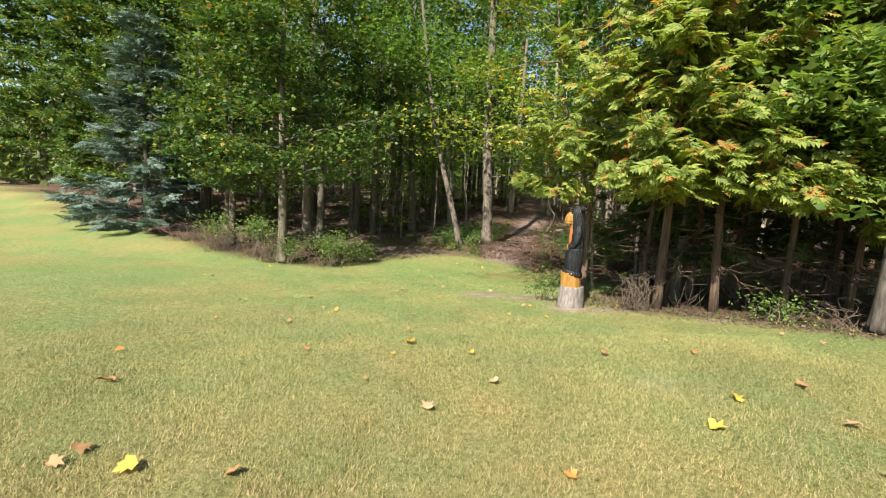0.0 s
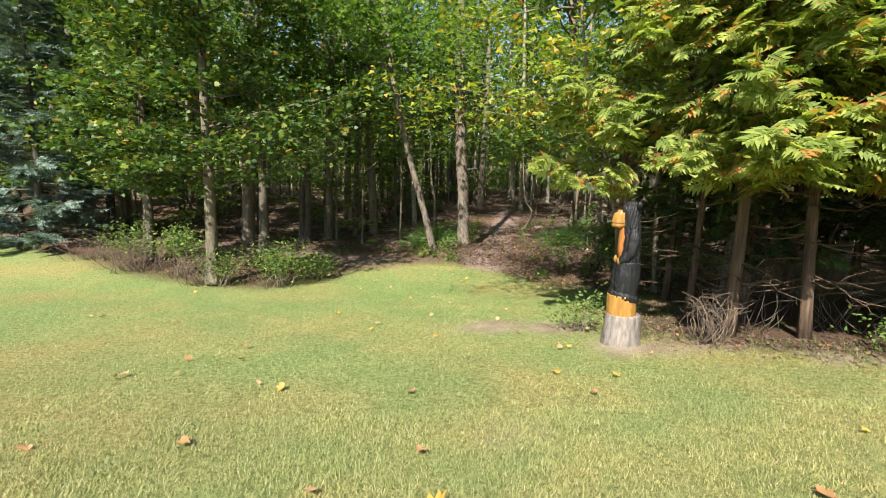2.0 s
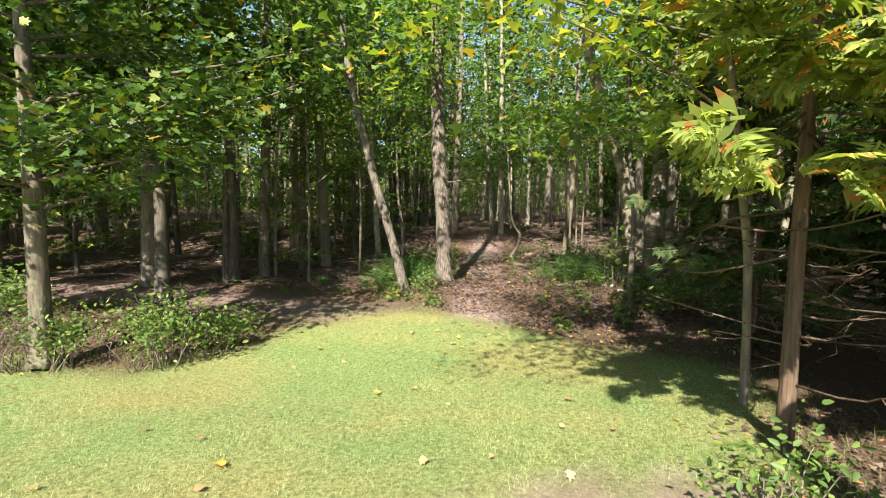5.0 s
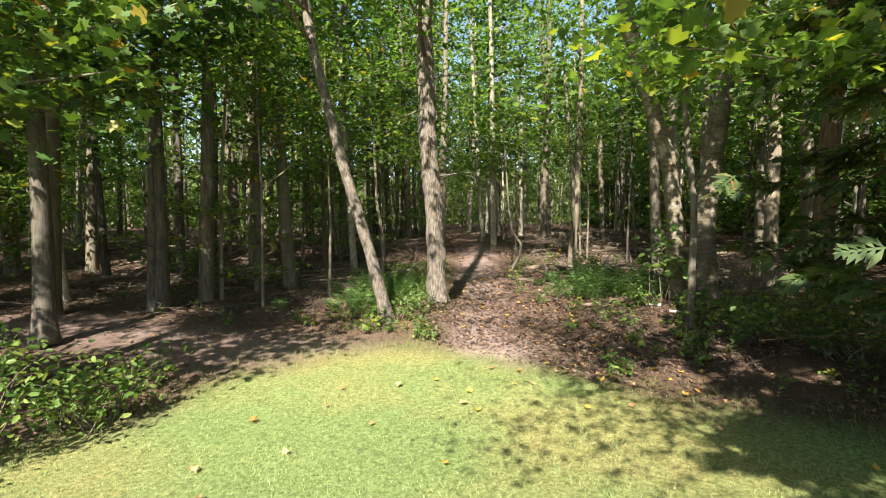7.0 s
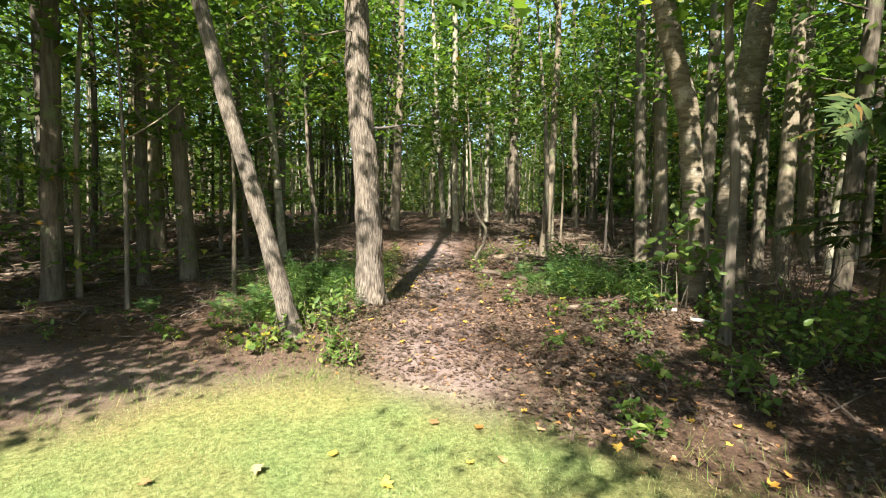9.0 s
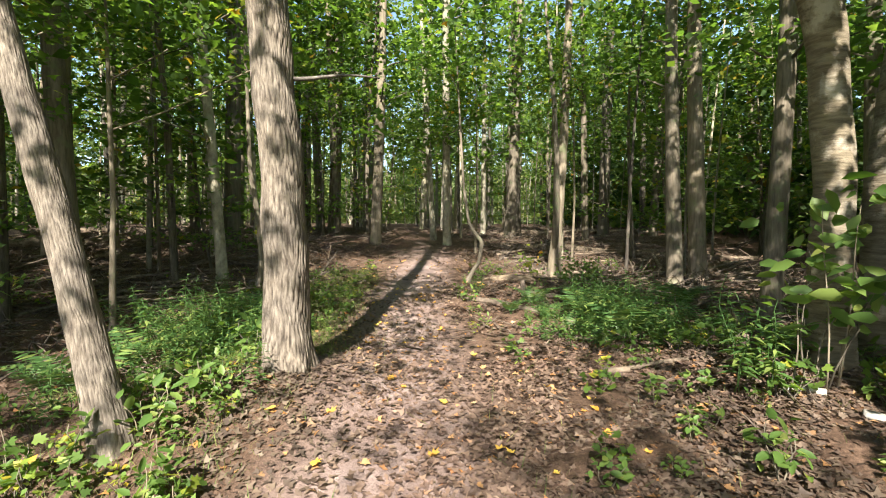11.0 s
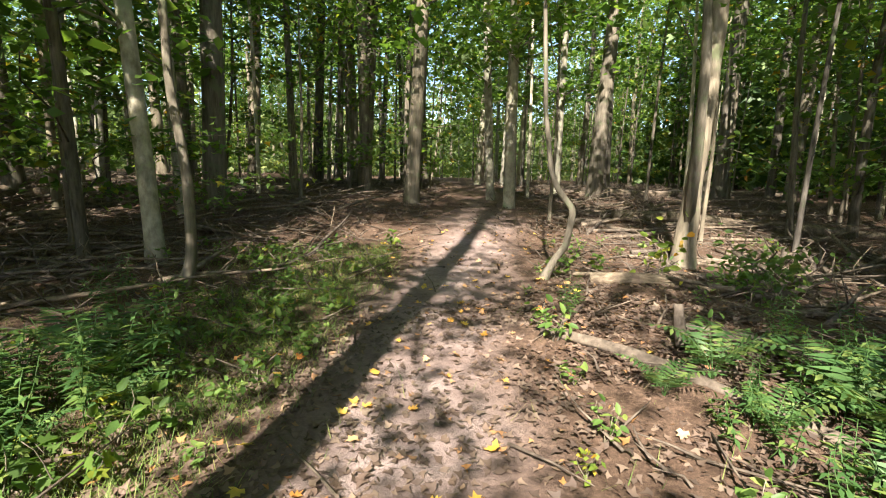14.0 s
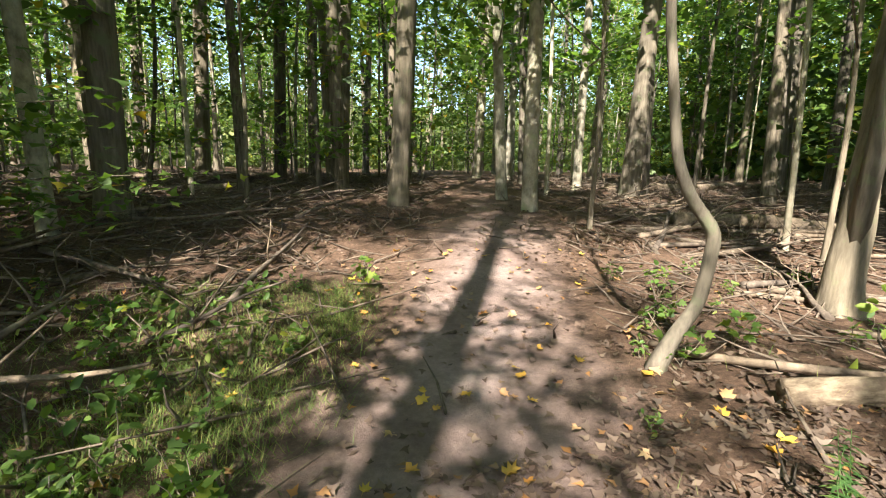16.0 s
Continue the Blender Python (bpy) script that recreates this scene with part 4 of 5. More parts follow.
spine_tree("young_tree", [P(5.0, 11.6, 0), (4.9, 11.6, 1.5), (4.8, 11.7, 3.5), (4.6, 11.8, 7.0)], [0.05, 0.045, 0.035, 0.01], BARK_SMOOTH,
           "slim young tree with bright green leaves", sides=12, seed=71, shape="maple", per=26, leaf=MAPLE_GREEN, size=0.1, sigma=0.22, flat=0.1,
           limbs=[(0.36, LEAFY_TIPS[0], 0.012), (0.4, LEAFY_TIPS[1], 0.012), (0.45, (3.6, 12.0, 3.9), 0.014), (0.6, (3.6, 11.0, 4.2), 0.012), (0.8, (5.6, 11.0, 5.2), 0.012), (0.95, (4.4, 12.6, 6.4), 0.01)])
for q, (x, y, z) in enumerate([(2.0, 19.2, 2.9), (6.4, 22.4, 3.6), (4.6, 24.6, 3.4), (-0.2, 19.0, 3.0), (3.0, 26.0, 3.8)]):
    fx, fy = ((-0.3, 19.3), (8.6, 23.6), (6.6, 25.4), (-1.6, 18.4), (1.6, 27.2))[q]
    spine_tree("young_maple", [P(fx, fy, 0), (fx + 0.05, fy, gz(fx, fy) + 1.6), (fx, fy + 0.1, gz(fx, fy) + 5.5)], [0.035, 0.03, 0.008], BARK_SMOOTH,
               "slender young maple with layered bright leaves", sides=10, seed=80 + q, per=34, leaf=MAPLE_GREEN, size=0.11, sigma=0.36, flat=0.07,
               limbs=[(0.45, (x, y, z), 0.012), (0.55, (fx + (x - fx) * 0.7 + 0.5, fy + (y - fy) * 0.7 - 0.6, z + 0.5), 0.012), (0.65, (fx - 0.7, fy - 0.9, z + 0.9), 0.012), (0.8, (x * 0.5 + fx * 0.5, y * 0.5 + fy * 0.5 - 0.5, z + 1.4), 0.01), (0.95, (fx + 0.3, fy + 0.8, z + 2.0), 0.01)])


# ---------------------------------------------------------------- the carved bear by the lawn
def loft(sections, sides=44, fur=0.0, seed=0):
    """A closed body through level ovals: z, centre forward, centre sideways, half depth, half width."""
    sec = np.array(sections, float)
    zz = np.linspace(sec[0, 0], sec[-1, 0], max(14, int((sec[-1, 0] - sec[0, 0]) / 0.014)))
    c = [np.interp(zz, sec[:, 0], sec[:, k]) for k in range(1, 5)]
    for k in range(4):
        c[k] = np.convolve(np.pad(c[k], 2, mode="edge"), np.ones(5) / 5, "valid")
    th = np.arange(sides) * 2 * math.pi / sides
    wob = 1 + fur * (np.sin(th[None] * 11 + zz[:, None] * 30 + 2 * np.sin(zz[:, None] * 17 + th[None] * 2)) * 0.6 + 0.5 * np.sin(th[None] * 19 - zz[:, None] * 55 + seed))
    u = c[0][:, None] + c[2][:, None] * np.cos(th)[None] * wob
    w = c[1][:, None] + c[3][:, None] * np.sin(th)[None] * wob
    v = np.stack([u, w, np.repeat(zz[:, None], sides, 1)], -1).reshape(-1, 3)
    n = len(zz)
    i, j = np.meshgrid(np.arange(n - 1), np.arange(sides), indexing="ij")
    j2 = (j + 1) % sides
    f = np.stack([i * sides + j, i * sides + j2, (i + 1) * sides + j2, (i + 1) * sides + j], -1).reshape(-1, 4)
    v = np.concatenate([v, [[c[0][0], c[1][0], zz[0]], [c[0][-1], c[1][-1], zz[-1]]]])
    k = np.arange(0, sides, 2)
    lo = np.stack([np.full(len(k), n * sides), (k + 2) % sides, (k + 1) % sides, k], -1)
    e = (n - 1) * sides
    hi = np.stack([np.full(len(k), n * sides + 1), e + k, e + (k + 1) % sides, e + (k + 2) % sides], -1)
    return v, np.concatenate([f, lo, hi])


def ball(c, r, fur=0.0):
    """A rounded lump with half sizes r."""
    t = np.linspace(-1, 1, 15)
    return loft([(c[2] + r[2] * math.sin(a * 1.5), c[0], c[1], r[0] * math.cos(a * 1.5), r[1] * math.cos(a * 1.5)) for a in t], 28, fur)


def carved_bear(x, y, face):
    pieces, slots = [], []

    def add(vf, slot):
        pieces.append(vf)
        slots.extend([slot] * len(vf[1]))

    add(loft([(-0.1, 0, 0, 0.245, 0.245), (0.02, 0, 0, 0.238, 0.238), (0.2, -0.01, 0, 0.222, 0.22), (0.36, -0.015, 0, 0.21, 0.21), (0.4, -0.015, 0, 0.2, 0.2)], 44, 0.025), 0)
    add(loft([(0.36, 0.01, 0, 0.172, 0.176), (0.5, 0.015, 0, 0.176, 0.178), (0.63, 0.02, 0, 0.168, 0.17)], 44, 0.03), 1)
    slant = loft([(0.58, 0.0, 0, 0.17, 0.172), (0.62, 0.0, 0, 0.178, 0.18), (0.66, 0.0, 0, 0.165, 0.168), (0.69, -0.01, 0, 0.12, 0.125)], 44, 0.06, 5)
    slant[0][:, 2] += 0.22 * slant[0][:, 0]
    add(slant, 2)
    for w in (-0.08, 0.08):
        add(loft([(0.56, -0.01, w, 0.115, 0.072), (0.7, 0.0, w, 0.135, 0.082), (0.85, -0.01, w, 0.142, 0.088), (1.02, -0.03, w * 0.8, 0.13, 0.092)], 40, 0.09, 2), 2)
    add(loft([(0.9, -0.03, 0, 0.105, 0.13), (1.05, -0.04, 0, 0.115, 0.145), (1.25, -0.045, 0, 0.112, 0.145), (1.38, -0.04, 0, 0.105, 0.13), (1.48, -0.03, 0, 0.11, 0.125),
              (1.58, -0.02, 0, 0.115, 0.12), (1.66, -0.02, 0, 0.09, 0.1), (1.7, -0.035, 0, 0.045, 0.06)], 72, 0.075, 4), 2)
    add(loft([(1.02, 0.055, 0, 0.02, 0.03), (1.12, 0.068, 0, 0.038, 0.058), (1.3, 0.058, 0, 0.042, 0.064), (1.42, 0.05, 0, 0.04, 0.055)], 28, 0.015), 3)
    add(loft([(1.405, 0.11, 0, 0.06, 0.055), (1.42, 0.105, 0, 0.09, 0.076), (1.452, 0.10, 0, 0.098, 0.08)], 32), 1)
    add(loft([(1.45, 0.105, 0, 0.094, 0.074), (1.459, 0.105, 0, 0.094, 0.074)], 32), 2)
    add(loft([(1.457, 0.10, 0, 0.098, 0.08), (1.51, 0.095, 0, 0.094, 0.078), (1.575, 0.085, 0, 0.082, 0.068), (1.605, 0.07, 0, 0.05, 0.046)], 32), 1)
    add(ball((0.14, 0, 1.585), (0.024, 0.032, 0.02)), 2)
    for w in (-1, 1):
        add(ball((-0.085, 0.115 * w, 1.665), (0.03, 0.042, 0.045), 0.05), 2)
        add(ball((0.085, 0.072 * w, 1.6), (0.012, 0.012, 0.012)), 2)
        arm = np.array([(-0.05, 0.105 * w, 1.4), (-0.045, 0.13 * w, 1.28), (-0.015, 0.135 * w, 1.15), (0.035, 0.115 * w, 1.06), (0.085, 0.085 * w, 1.03)])
        fine = np.stack([np.interp(np.linspace(0, 4, 34), np.arange(5), arm[:, c]) for c in range(3)], 1)
        add(tube(fine, np.interp(np.linspace(0, 4, 34), np.arange(5), [0.05, 0.066, 0.068, 0.058, 0.04]) * (1 + 0.02 * np.sin(np.arange(34) * 1.1)), 28, 0.1, 3), 2)
        add(ball((0.1, 0.08 * w, 1.03), (0.026, 0.028, 0.045)), 1)
    v, f = join(pieces)
    ob = new("bear_statue", mesh_np("bear_statue", v, f, (STUMP_WOOD, HONEY_WOOD, BLACK_FUR, CHEST_WOOD), True, slots))
    ob.matrix_basis = pose(x, y, gz(x, y) - 0.04, 0, 0, face) @ Matrix.Diagonal((0.93, 0.93, 1.0, 1.0))
    return tagged(ob, "black bear carved on a weathered stump, with varnished wooden snout", "statue")


carved_bear(2.18, 7.5, 168)


# ---------------------------------------------------------------- undergrowth
def fern(seed, size):
    rs = np.random.RandomState(seed)
    root = thing("fern", 0, 0, 0, "green fern with arching feathery fronds on the woodland floor", "fern", "ferns beside the trail")
    for q in range(7):
        a = q * 0.9 + rs.rand() * 0.6
        ln, n = size * (0.7 + 0.5 * rs.rand()), 15
        k = np.linspace(0, 1, n)
        out, up = ln * (0.18 * k + 0.5 * k ** 1.8), ln * (1.0 * k - 0.4 * k ** 2.6)
        ahead = np.array([math.cos(a), math.sin(a), 0])
        side = np.array([-math.sin(a), math.cos(a), 0])
        spine = ahead[None] * out[:, None] + np.array([0, 0, 1.0])[None] * up[:, None]
        quads = []
        for i in range(4, n):
            d = spine[i] - spine[i - 1]
            d /= np.linalg.norm(d)
            w = ln * 0.3 * math.sin(0.5 + 2.5 * k[i]) * (0.85 + 0.3 * rs.rand())
            for sd in (-1, 1):
                t = spine[i] + sd * w * side + d * w * 0.42 - np.array([0, 0, w * (0.12 + 0.2 * rs.rand())])
                m = spine[i] + (t - spine[i]) * 0.38
                quads += [spine[i], m - d * ln * 0.024, t, m + d * ln * 0.026]
        quads += [spine[-1] - 0.02 * side, spine[-1] + 0.02 * side, spine[-1] + d * ln * 0.1, spine[-1] + d * ln * 0.06]
        v = np.array(quads)
        sv, sf = tube(spine, np.linspace(0.004, 0.0015, n), 4)
        part("frond", mesh_np("frond", *join([(v, np.arange(len(v)).reshape(-1, 4)), (sv, sf)]), (FERN_GREEN,)), root)
    return root


def weed_stalks(seed, h, stalks):
    """Upright stalks set with narrow leaves all the way up."""
    rs, rnd = np.random.RandomState(seed), random.Random(seed)
    root = thing("weed", 0, 0, 0, "clump of upright weeds with narrow green leaves", "plant", "weeds beside the trail")
    for q in range(stalks):
        p0 = rs.randn(2) * 0.09
        hh = h * (0.6 + 0.6 * rs.rand())
        line = bend((p0[0], p0[1], -0.02), (p0[0] * 1.6 + rs.randn() * 0.05, p0[1] * 1.6 + rs.randn() * 0.05, hh), 7, 0, 0.03, rnd)
        stalk = part("stalk", mesh_np("stalk", *tube(line, np.linspace(0.004, 0.0015, 7), 4), (FERN_GREEN,)), root)
        m = int(18 + 12 * rs.rand())
        g = 0.22 + 0.78 * np.arange(m) / m
        az = np.arange(m) * 2.4 + rs.rand()
        base = np.stack([np.interp(g, np.linspace(0, 1, 7), line[:, c]) for c in range(3)], 1)
        way = np.stack([np.cos(az), np.sin(az), 0.35 - 0.5 * rs.rand(m)], 1)
        sd = np.stack([-np.sin(az), np.cos(az), 0 * az], 1)
        ll = (0.11 * (1.05 - 0.6 * g) * (0.8 + 0.4 * rs.rand(m)))[:, None]
        v = np.stack([base, base + way * ll * 0.4 + sd * ll * 0.13, base + way * ll - np.array([0, 0, 0.25]) * ll, base + way * ll * 0.4 - sd * ll * 0.13], 1)
        part("foliage", mesh_np("foliage", v.reshape(-1, 3), np.arange(4 * m).reshape(-1, 4), (FERN_GREEN,)), stalk)
    return root


def seedling(seed, h, n, size, leaf, label, shape="kite"):
    rs, rnd = np.random.RandomState(seed), random.Random(seed)
    root = thing("seedling", 0, 0, 0, label, "plant", "seedlings on the woodland floor")
    stems, pl = [], []
    for q in range(3):
        e = (rs.randn() * h * 0.35, rs.randn() * h * 0.35, h * (0.6 + 0.5 * rs.rand()))
        b = bend((0, 0, -0.02), e, 6, 0, 0.03, rnd)
        stems.append(tube(b, np.linspace(0.005, 0.002, 6), 4))
        for i in range(n):
            pl.append(b[rs.randint(2, 6)] + rs.randn(3) * np.array([0.25, 0.25, 0.12]) * h * 0.55)
    part("stem", mesh_np("stem", *join(stems), (BARK_SMOOTH,)), root)
    pl = np.array(pl)
    pl[:, 2] = np.maximum(pl[:, 2], 0.03)
    part("foliage", mesh_np("foliage", *leaves(pl, size, rs, shape), (leaf,)), root)
    return root


def bush(name, x, y, h, spread, stems, n, size, leaf, label, seed, bark=BARK_SMOOTH, lean=(0, 0), stretch=(1, 1)):
    rs, rnd = np.random.RandomState(seed), random.Random(seed)
    root = thing(name, x, y, gz(x, y), label, "bush")
    tips, st = [], []
    for q in range(stems):
        a, r = rs.rand() * 6.283, spread * (0.3 + 0.8 * rs.rand())
        p0 = (rs.randn() * spread * 0.3 * stretch[0], rs.randn() * spread * 0.3 * stretch[1], -0.04)
        e = (p0[0] + math.cos(a) * r * stretch[0] + lean[0], p0[1] + math.sin(a) * r * stretch[1] + lean[1], h * (0.45 + 0.6 * rs.rand()))
        b = bend(p0, e, 8, -0.1 * h * (1 if n else 2.5), (0.12 if n else 0.4) * spread, rnd)
        st.append(tube(b, np.linspace(0.006 if n == 0 else 0.008, 0.0015, 8), 4))
        tips += [b[4], b[5], b[6], b[7]]
    for piece in st:
        part("stem", mesh_np("stem", *piece, (bark,)), root)
    if n:
        pl = crown_places(tips, n, (0.14, 0.14, 0.10), rs)
        pl[:, 2] = np.maximum(pl[:, 2], 0.04)
        part("foliage", mesh_np("foliage", *leaves(pl, size, rs, "oval", up=0.5, spread=0.5), (leaf,)), root)
    return root


ferns = [fern(101, 0.55), fern(102, 0.7), fern(103, 0.45)]
spots = [(5.0, 17.9), (5.4, 18.3), (5.7, 18.8), (6.1, 18.3), (5.3, 17.4), (6.5, 18.2), (5.9, 17.7), (6.6, 17.5), (4.95, 18.5), (4.6, 18.9), (5.0, 19.0), (0.6, 18.5), (1.0, 18.3), (0.3, 18.0),
         (1.3, 18.9), (1.6, 19.3), (1.4, 19.6), (0.9, 17.7), (-0.2, 17.5), (0.2, 17.2), (6.9, 16.9), (6.2, 16.9), (1.1, 19.9), (5.5, 16.9), (4.9, 17.2), (7.2, 18.6), (-1.2, 17.9), (5.2, 13.8), (6.1, 13.4)]
for q, (x, y) in enumerate(spots):
    m = plant_at(ferns[q % 3], x, y, 67 * q, (0.72 if x > 4 else 0.65) + 0.4 * ((q * 5) % 7) / 7)
    if q < 3:
        ferns[q].matrix_basis = m
    else:
        copy_thing(ferns[q % 3], m)

weeds = [weed_stalks(105, 0.42, 6), weed_stalks(106, 0.34, 5), weed_stalks(107, 0.5, 7)]
rs = np.random.RandomState(17)
for q in range(64):
    if q < 34:
        x, y = 5.35 + rs.randn() * 0.6, 17.7 + rs.randn() * 0.75
        if x < 4.5:
            x = 4.5 + rs.rand()
    else:
        x, y = 0.75 + rs.randn() * 0.5, 18.4 + rs.randn() * 0.9
        x = min(x, 1.7)
    m = plant_at(weeds[q % 3], x, y, 61 * q, 0.75 + 0.5 * rs.rand())
    if q < 3:
        weeds[q].matrix_basis = m
    else:
        copy_thing(weeds[q % 3], m)

PLANT = "small leafy green seedling in the leaf litter"
kinds = [seedling(111, 0.28, 12, 0.07, SHRUB_GREEN, PLANT, "oval"), seedling(112, 0.2, 9, 0.08, SHRUB_GREEN, PLANT, "oval"), seedling(113, 0.36, 9, 0.085, MAPLE_GREEN, PLANT, "maple"), seedling(114, 0.26, 9, 0.06, YELLOW_GREEN, "small seedling with yellowing leaves in the litter")]
rs = np.random.RandomState(19)
set_kinds = set()
made = 0
while made < 350:
    y = 11.5 + 12 * rs.rand()
    x = -5 + 15 * rs.rand()
    if made > 280:
        y = 18.6 + 4.4 * rs.rand()
        x = 0.2 + 0.22 * (y - 18) + 1.9 * rs.rand()
    elif made > 200:
        x, y = (0.2 + 1.7 * rs.rand(), 15.0 + 2.3 * rs.rand()) if made % 2 else (3.9 + 2.6 * rs.rand(), 13.4 + 3.6 * rs.rand())
    side = float(lawn_side(np.array(x), np.array(y)))
    d = float(line_distance(x, y, TRAIL))
    if side > -0.25 or d < 0.85 or float(line_distance(x, y, SIDE_TRACK)) < 0.9 or (d > 3.2 and rs.rand() < 0.6):
        continue
    q = int(rs.choice(4, p=[0.35, 0.32, 0.23, 0.10]))
    m = plant_at(kinds[q], x, y, rs.rand() * 360, (0.45 if y > 18 else 0.6) + 0.6 * rs.rand())
    if q in set_kinds:
        copy_thing(kinds[q], m)
    else:
        kinds[q].matrix_basis = m
        set_kinds.add(q)
    made += 1

bush("leafy_bush", -3.0, 12.75, 0.95, 0.5, 26, 13, 0.06, SHRUB_GREEN, "low bush with bright green leaves at the lawn's edge", 121)
bush("leafy_bush", -4.2, 12.95, 0.75, 0.5, 26, 9, 0.055, SHRUB_GREEN, "low weedy bush at the lawn's edge", 122)
bush("leafy_bush", -5.4, 13.9, 1.3, 0.6, 24, 9, 0.08, SHRUB_GREEN, "tall weedy bush under the maples", 123)
bush("leafy_bush", -2.3, 13.3, 0.6, 0.45, 18, 9, 0.07, SHRUB_GREEN, "low bush at the edge of the shade", 124)
bush("leafy_bush", -7.1, 15.0, 1.1, 0.6, 20, 8, 0.08, SHRUB_GREEN, "weedy bush under the maples", 125)
bush("leafy_bush", 1.95, 8.15, 0.45, 0.2, 11, 7, 0.055, SHRUB_GREEN, "small green shrub beside the carved bear", 126)
bush("leafy_bush", 6.3, 13.2, 0.8, 0.55, 22, 8, 0.08, SHRUB_GREEN, "green undergrowth below the birches", 127)
bush("leafy_bush", 5.4, 14.0, 0.6, 0.5, 20, 8, 0.08, SHRUB_GREEN, "green undergrowth below the birches", 128)
bush("leafy_bush", 7.4, 13.0, 0.7, 0.6, 22, 8, 0.08, SHRUB_GREEN, "green undergrowth at the wood's edge", 129)
bush("leafy_bush", 5.05, 15.15, 1.3, 0.35, 7, 4, 0.14, SHRUB_GREEN, "shrub with broad green leaves before the birches", 130)
bush("leafy_bush", 5.0, 6.75, 0.4, 0.35, 12, 7, 0.06, SHRUB_GREEN, "small green weeds under the cedars", 131)
bush("leafy_bush", 5.95, 20.9, 0.5, 0.1, 4, 3, 0.09, YELLOW_GREEN, "sapling shoot with bright yellow-green leaves", 132)
bush("leafy_bush", 6.9, 20.6, 0.5, 0.35, 12, 7, 0.08, SHRUB_GREEN, "low green shrub among fallen branches", 133)
DRY = "tangle of dry brown stems at the lawn's edge"
bush("dry_bush", 3.2, 7.4, 0.65, 0.34, 46, 0, 0, None, DRY, 141, DEAD_WOOD)
bush("dry_bush", -4.7, 12.9, 0.8, 0.5, 50, 0, 0, None, DRY, 142, DEAD_WOOD)
bush("dry_bush", -6.6, 14.4, 0.9, 0.7, 60, 0, 0, None, DRY, 143, DEAD_WOOD, stretch=(1.4, 0.7))
bush("dry_bush", -8.6, 15.9, 0.8, 0.7, 50, 0, 0, None, DRY, 144, DEAD_WOOD, stretch=(1.4, 0.7))
bush("dry_bush", 5.8, 6.5, 0.4, 0.45, 30, 0, 0, None, DRY, 145, DEAD_WOOD, stretch=(1.4, 0.6))
bush("dry_bush", 4.3, 8.1, 1.1, 0.6, 22, 0, 0, None, "tangle of dead twigs under the cedars", 147, BARK_DARK)
bush("dry_bush", 5.3, 7.8, 1.0, 0.7, 22, 0, 0, None, "tangle of dead twigs under the cedars", 148, BARK_DARK)
bush("dry_bush", 6.3, 14.8, 1.5, 0.6, 50, 0, 0, None, "bare tangled vines around the birch", 146, DEAD_WOOD)


# ---------------------------------------------------------------- fallen wood
def log(name, a, b, r0, r1, bark, label, category="log", raise_by=0.0, stubs=0, seed=0):
    rnd = random.Random(seed)
    n = max(8, int(math.dist(a, b) / 0.25)) if r0 < 0.055 else max(8, int(math.dist(a, b) / 0.12))
    p = bend((a[0], a[1], 0), (b[0], b[1], 0), n, 0, 0.04 * math.dist(a, b), rnd)
    rr = np.linspace(r0, r1, n)
    p[:, 2] = ground(p[:, 0], p[:, 1]) + rr * 0.7 + raise_by * np.linspace(0, 1, n)
    root = thing(name, *p[0], label, category)
    v, f = tube(p - p[0], rr, 16 if r0 > 0.055 else 8, 0.16, seed)
    part("stem", mesh_np("stem", v, f, (bark,), True), root)
    for q in range(stubs):
        i = rnd.randrange(2, n - 1)
        e = p[i] - p[0] + np.array([rnd.uniform(-0.4, 0.4), rnd.uniform(-0.4, 0.4), rnd.uniform(0.1, 0.45)])
        part("branch", mesh_np("branch", *tube(bend(p[i] - p[0], e, 5, 0, 0.05, rnd), np.linspace(rr[i] * 0.45, 0.004, 5), 6), (bark,), True), root)
    return root


log("short_log", (5.2, 20.98), (6.6, 20.66), 0.066, 0.05, PALE_WOOD, "short bleached log with bare wood in the sun", seed=1)
log("long_log", (4.25, 19.9), (5.3, 18.35), 0.042, 0.035, DEAD_WOOD, "long weathered branch lying along the trail", seed=2)
log("long_log", (5.2, 19.6), (6.6, 18.9), 0.045, 0.04, DEAD_WOOD, "long weathered branch among the ferns", seed=3)
log("dead_branch", (5.15, 21.9), (6.3, 20.3), 0.03, 0.02, DEAD_WOOD, "grey fallen branch beside the trail", "branch", 0.1, 2, 4)
log("birch_log", (4.88, 15.3), (5.02, 15.12), 0.028, 0.026, BIRCH_LOG, "short white birch log on brown leaves", seed=5)
log("birch_log", (5.0, 14.9), (5.12, 14.72), 0.032, 0.03, BIRCH_LOG, "short white birch log on brown leaves", seed=6)
log("dead_branch", (4.3, 16.4), (4.9, 16.1), 0.03, 0.02, DEAD_WOOD, "grey fallen branch on the leaves", "branch", 0, 1, 7)
log("stump_stub", (5.05, 19.35), (5.05, 19.43), 0.05, 0.03, DEAD_WOOD, "broken mossy stub of a sapling", "stump", 0.28, 0, 8)
log("root_snag", (7.6, 21.3), (8.5, 21.9), 0.07, 0.03, DEAD_WOOD, "upturned root snag with broken prongs", "branch", 0.35, 6, 9)
log("root_snag", (8.0, 21.0), (7.4, 21.6), 0.06, 0.02, DEAD_WOOD, "upturned root snag with broken prongs", "branch", 0.4, 5, 10)
log("fallen_tree", (-5.5, 26.0), (1.4, 29.0), 0.14, 0.08, DEAD_WOOD, "long grey fallen trunk in the wood", seed=11)
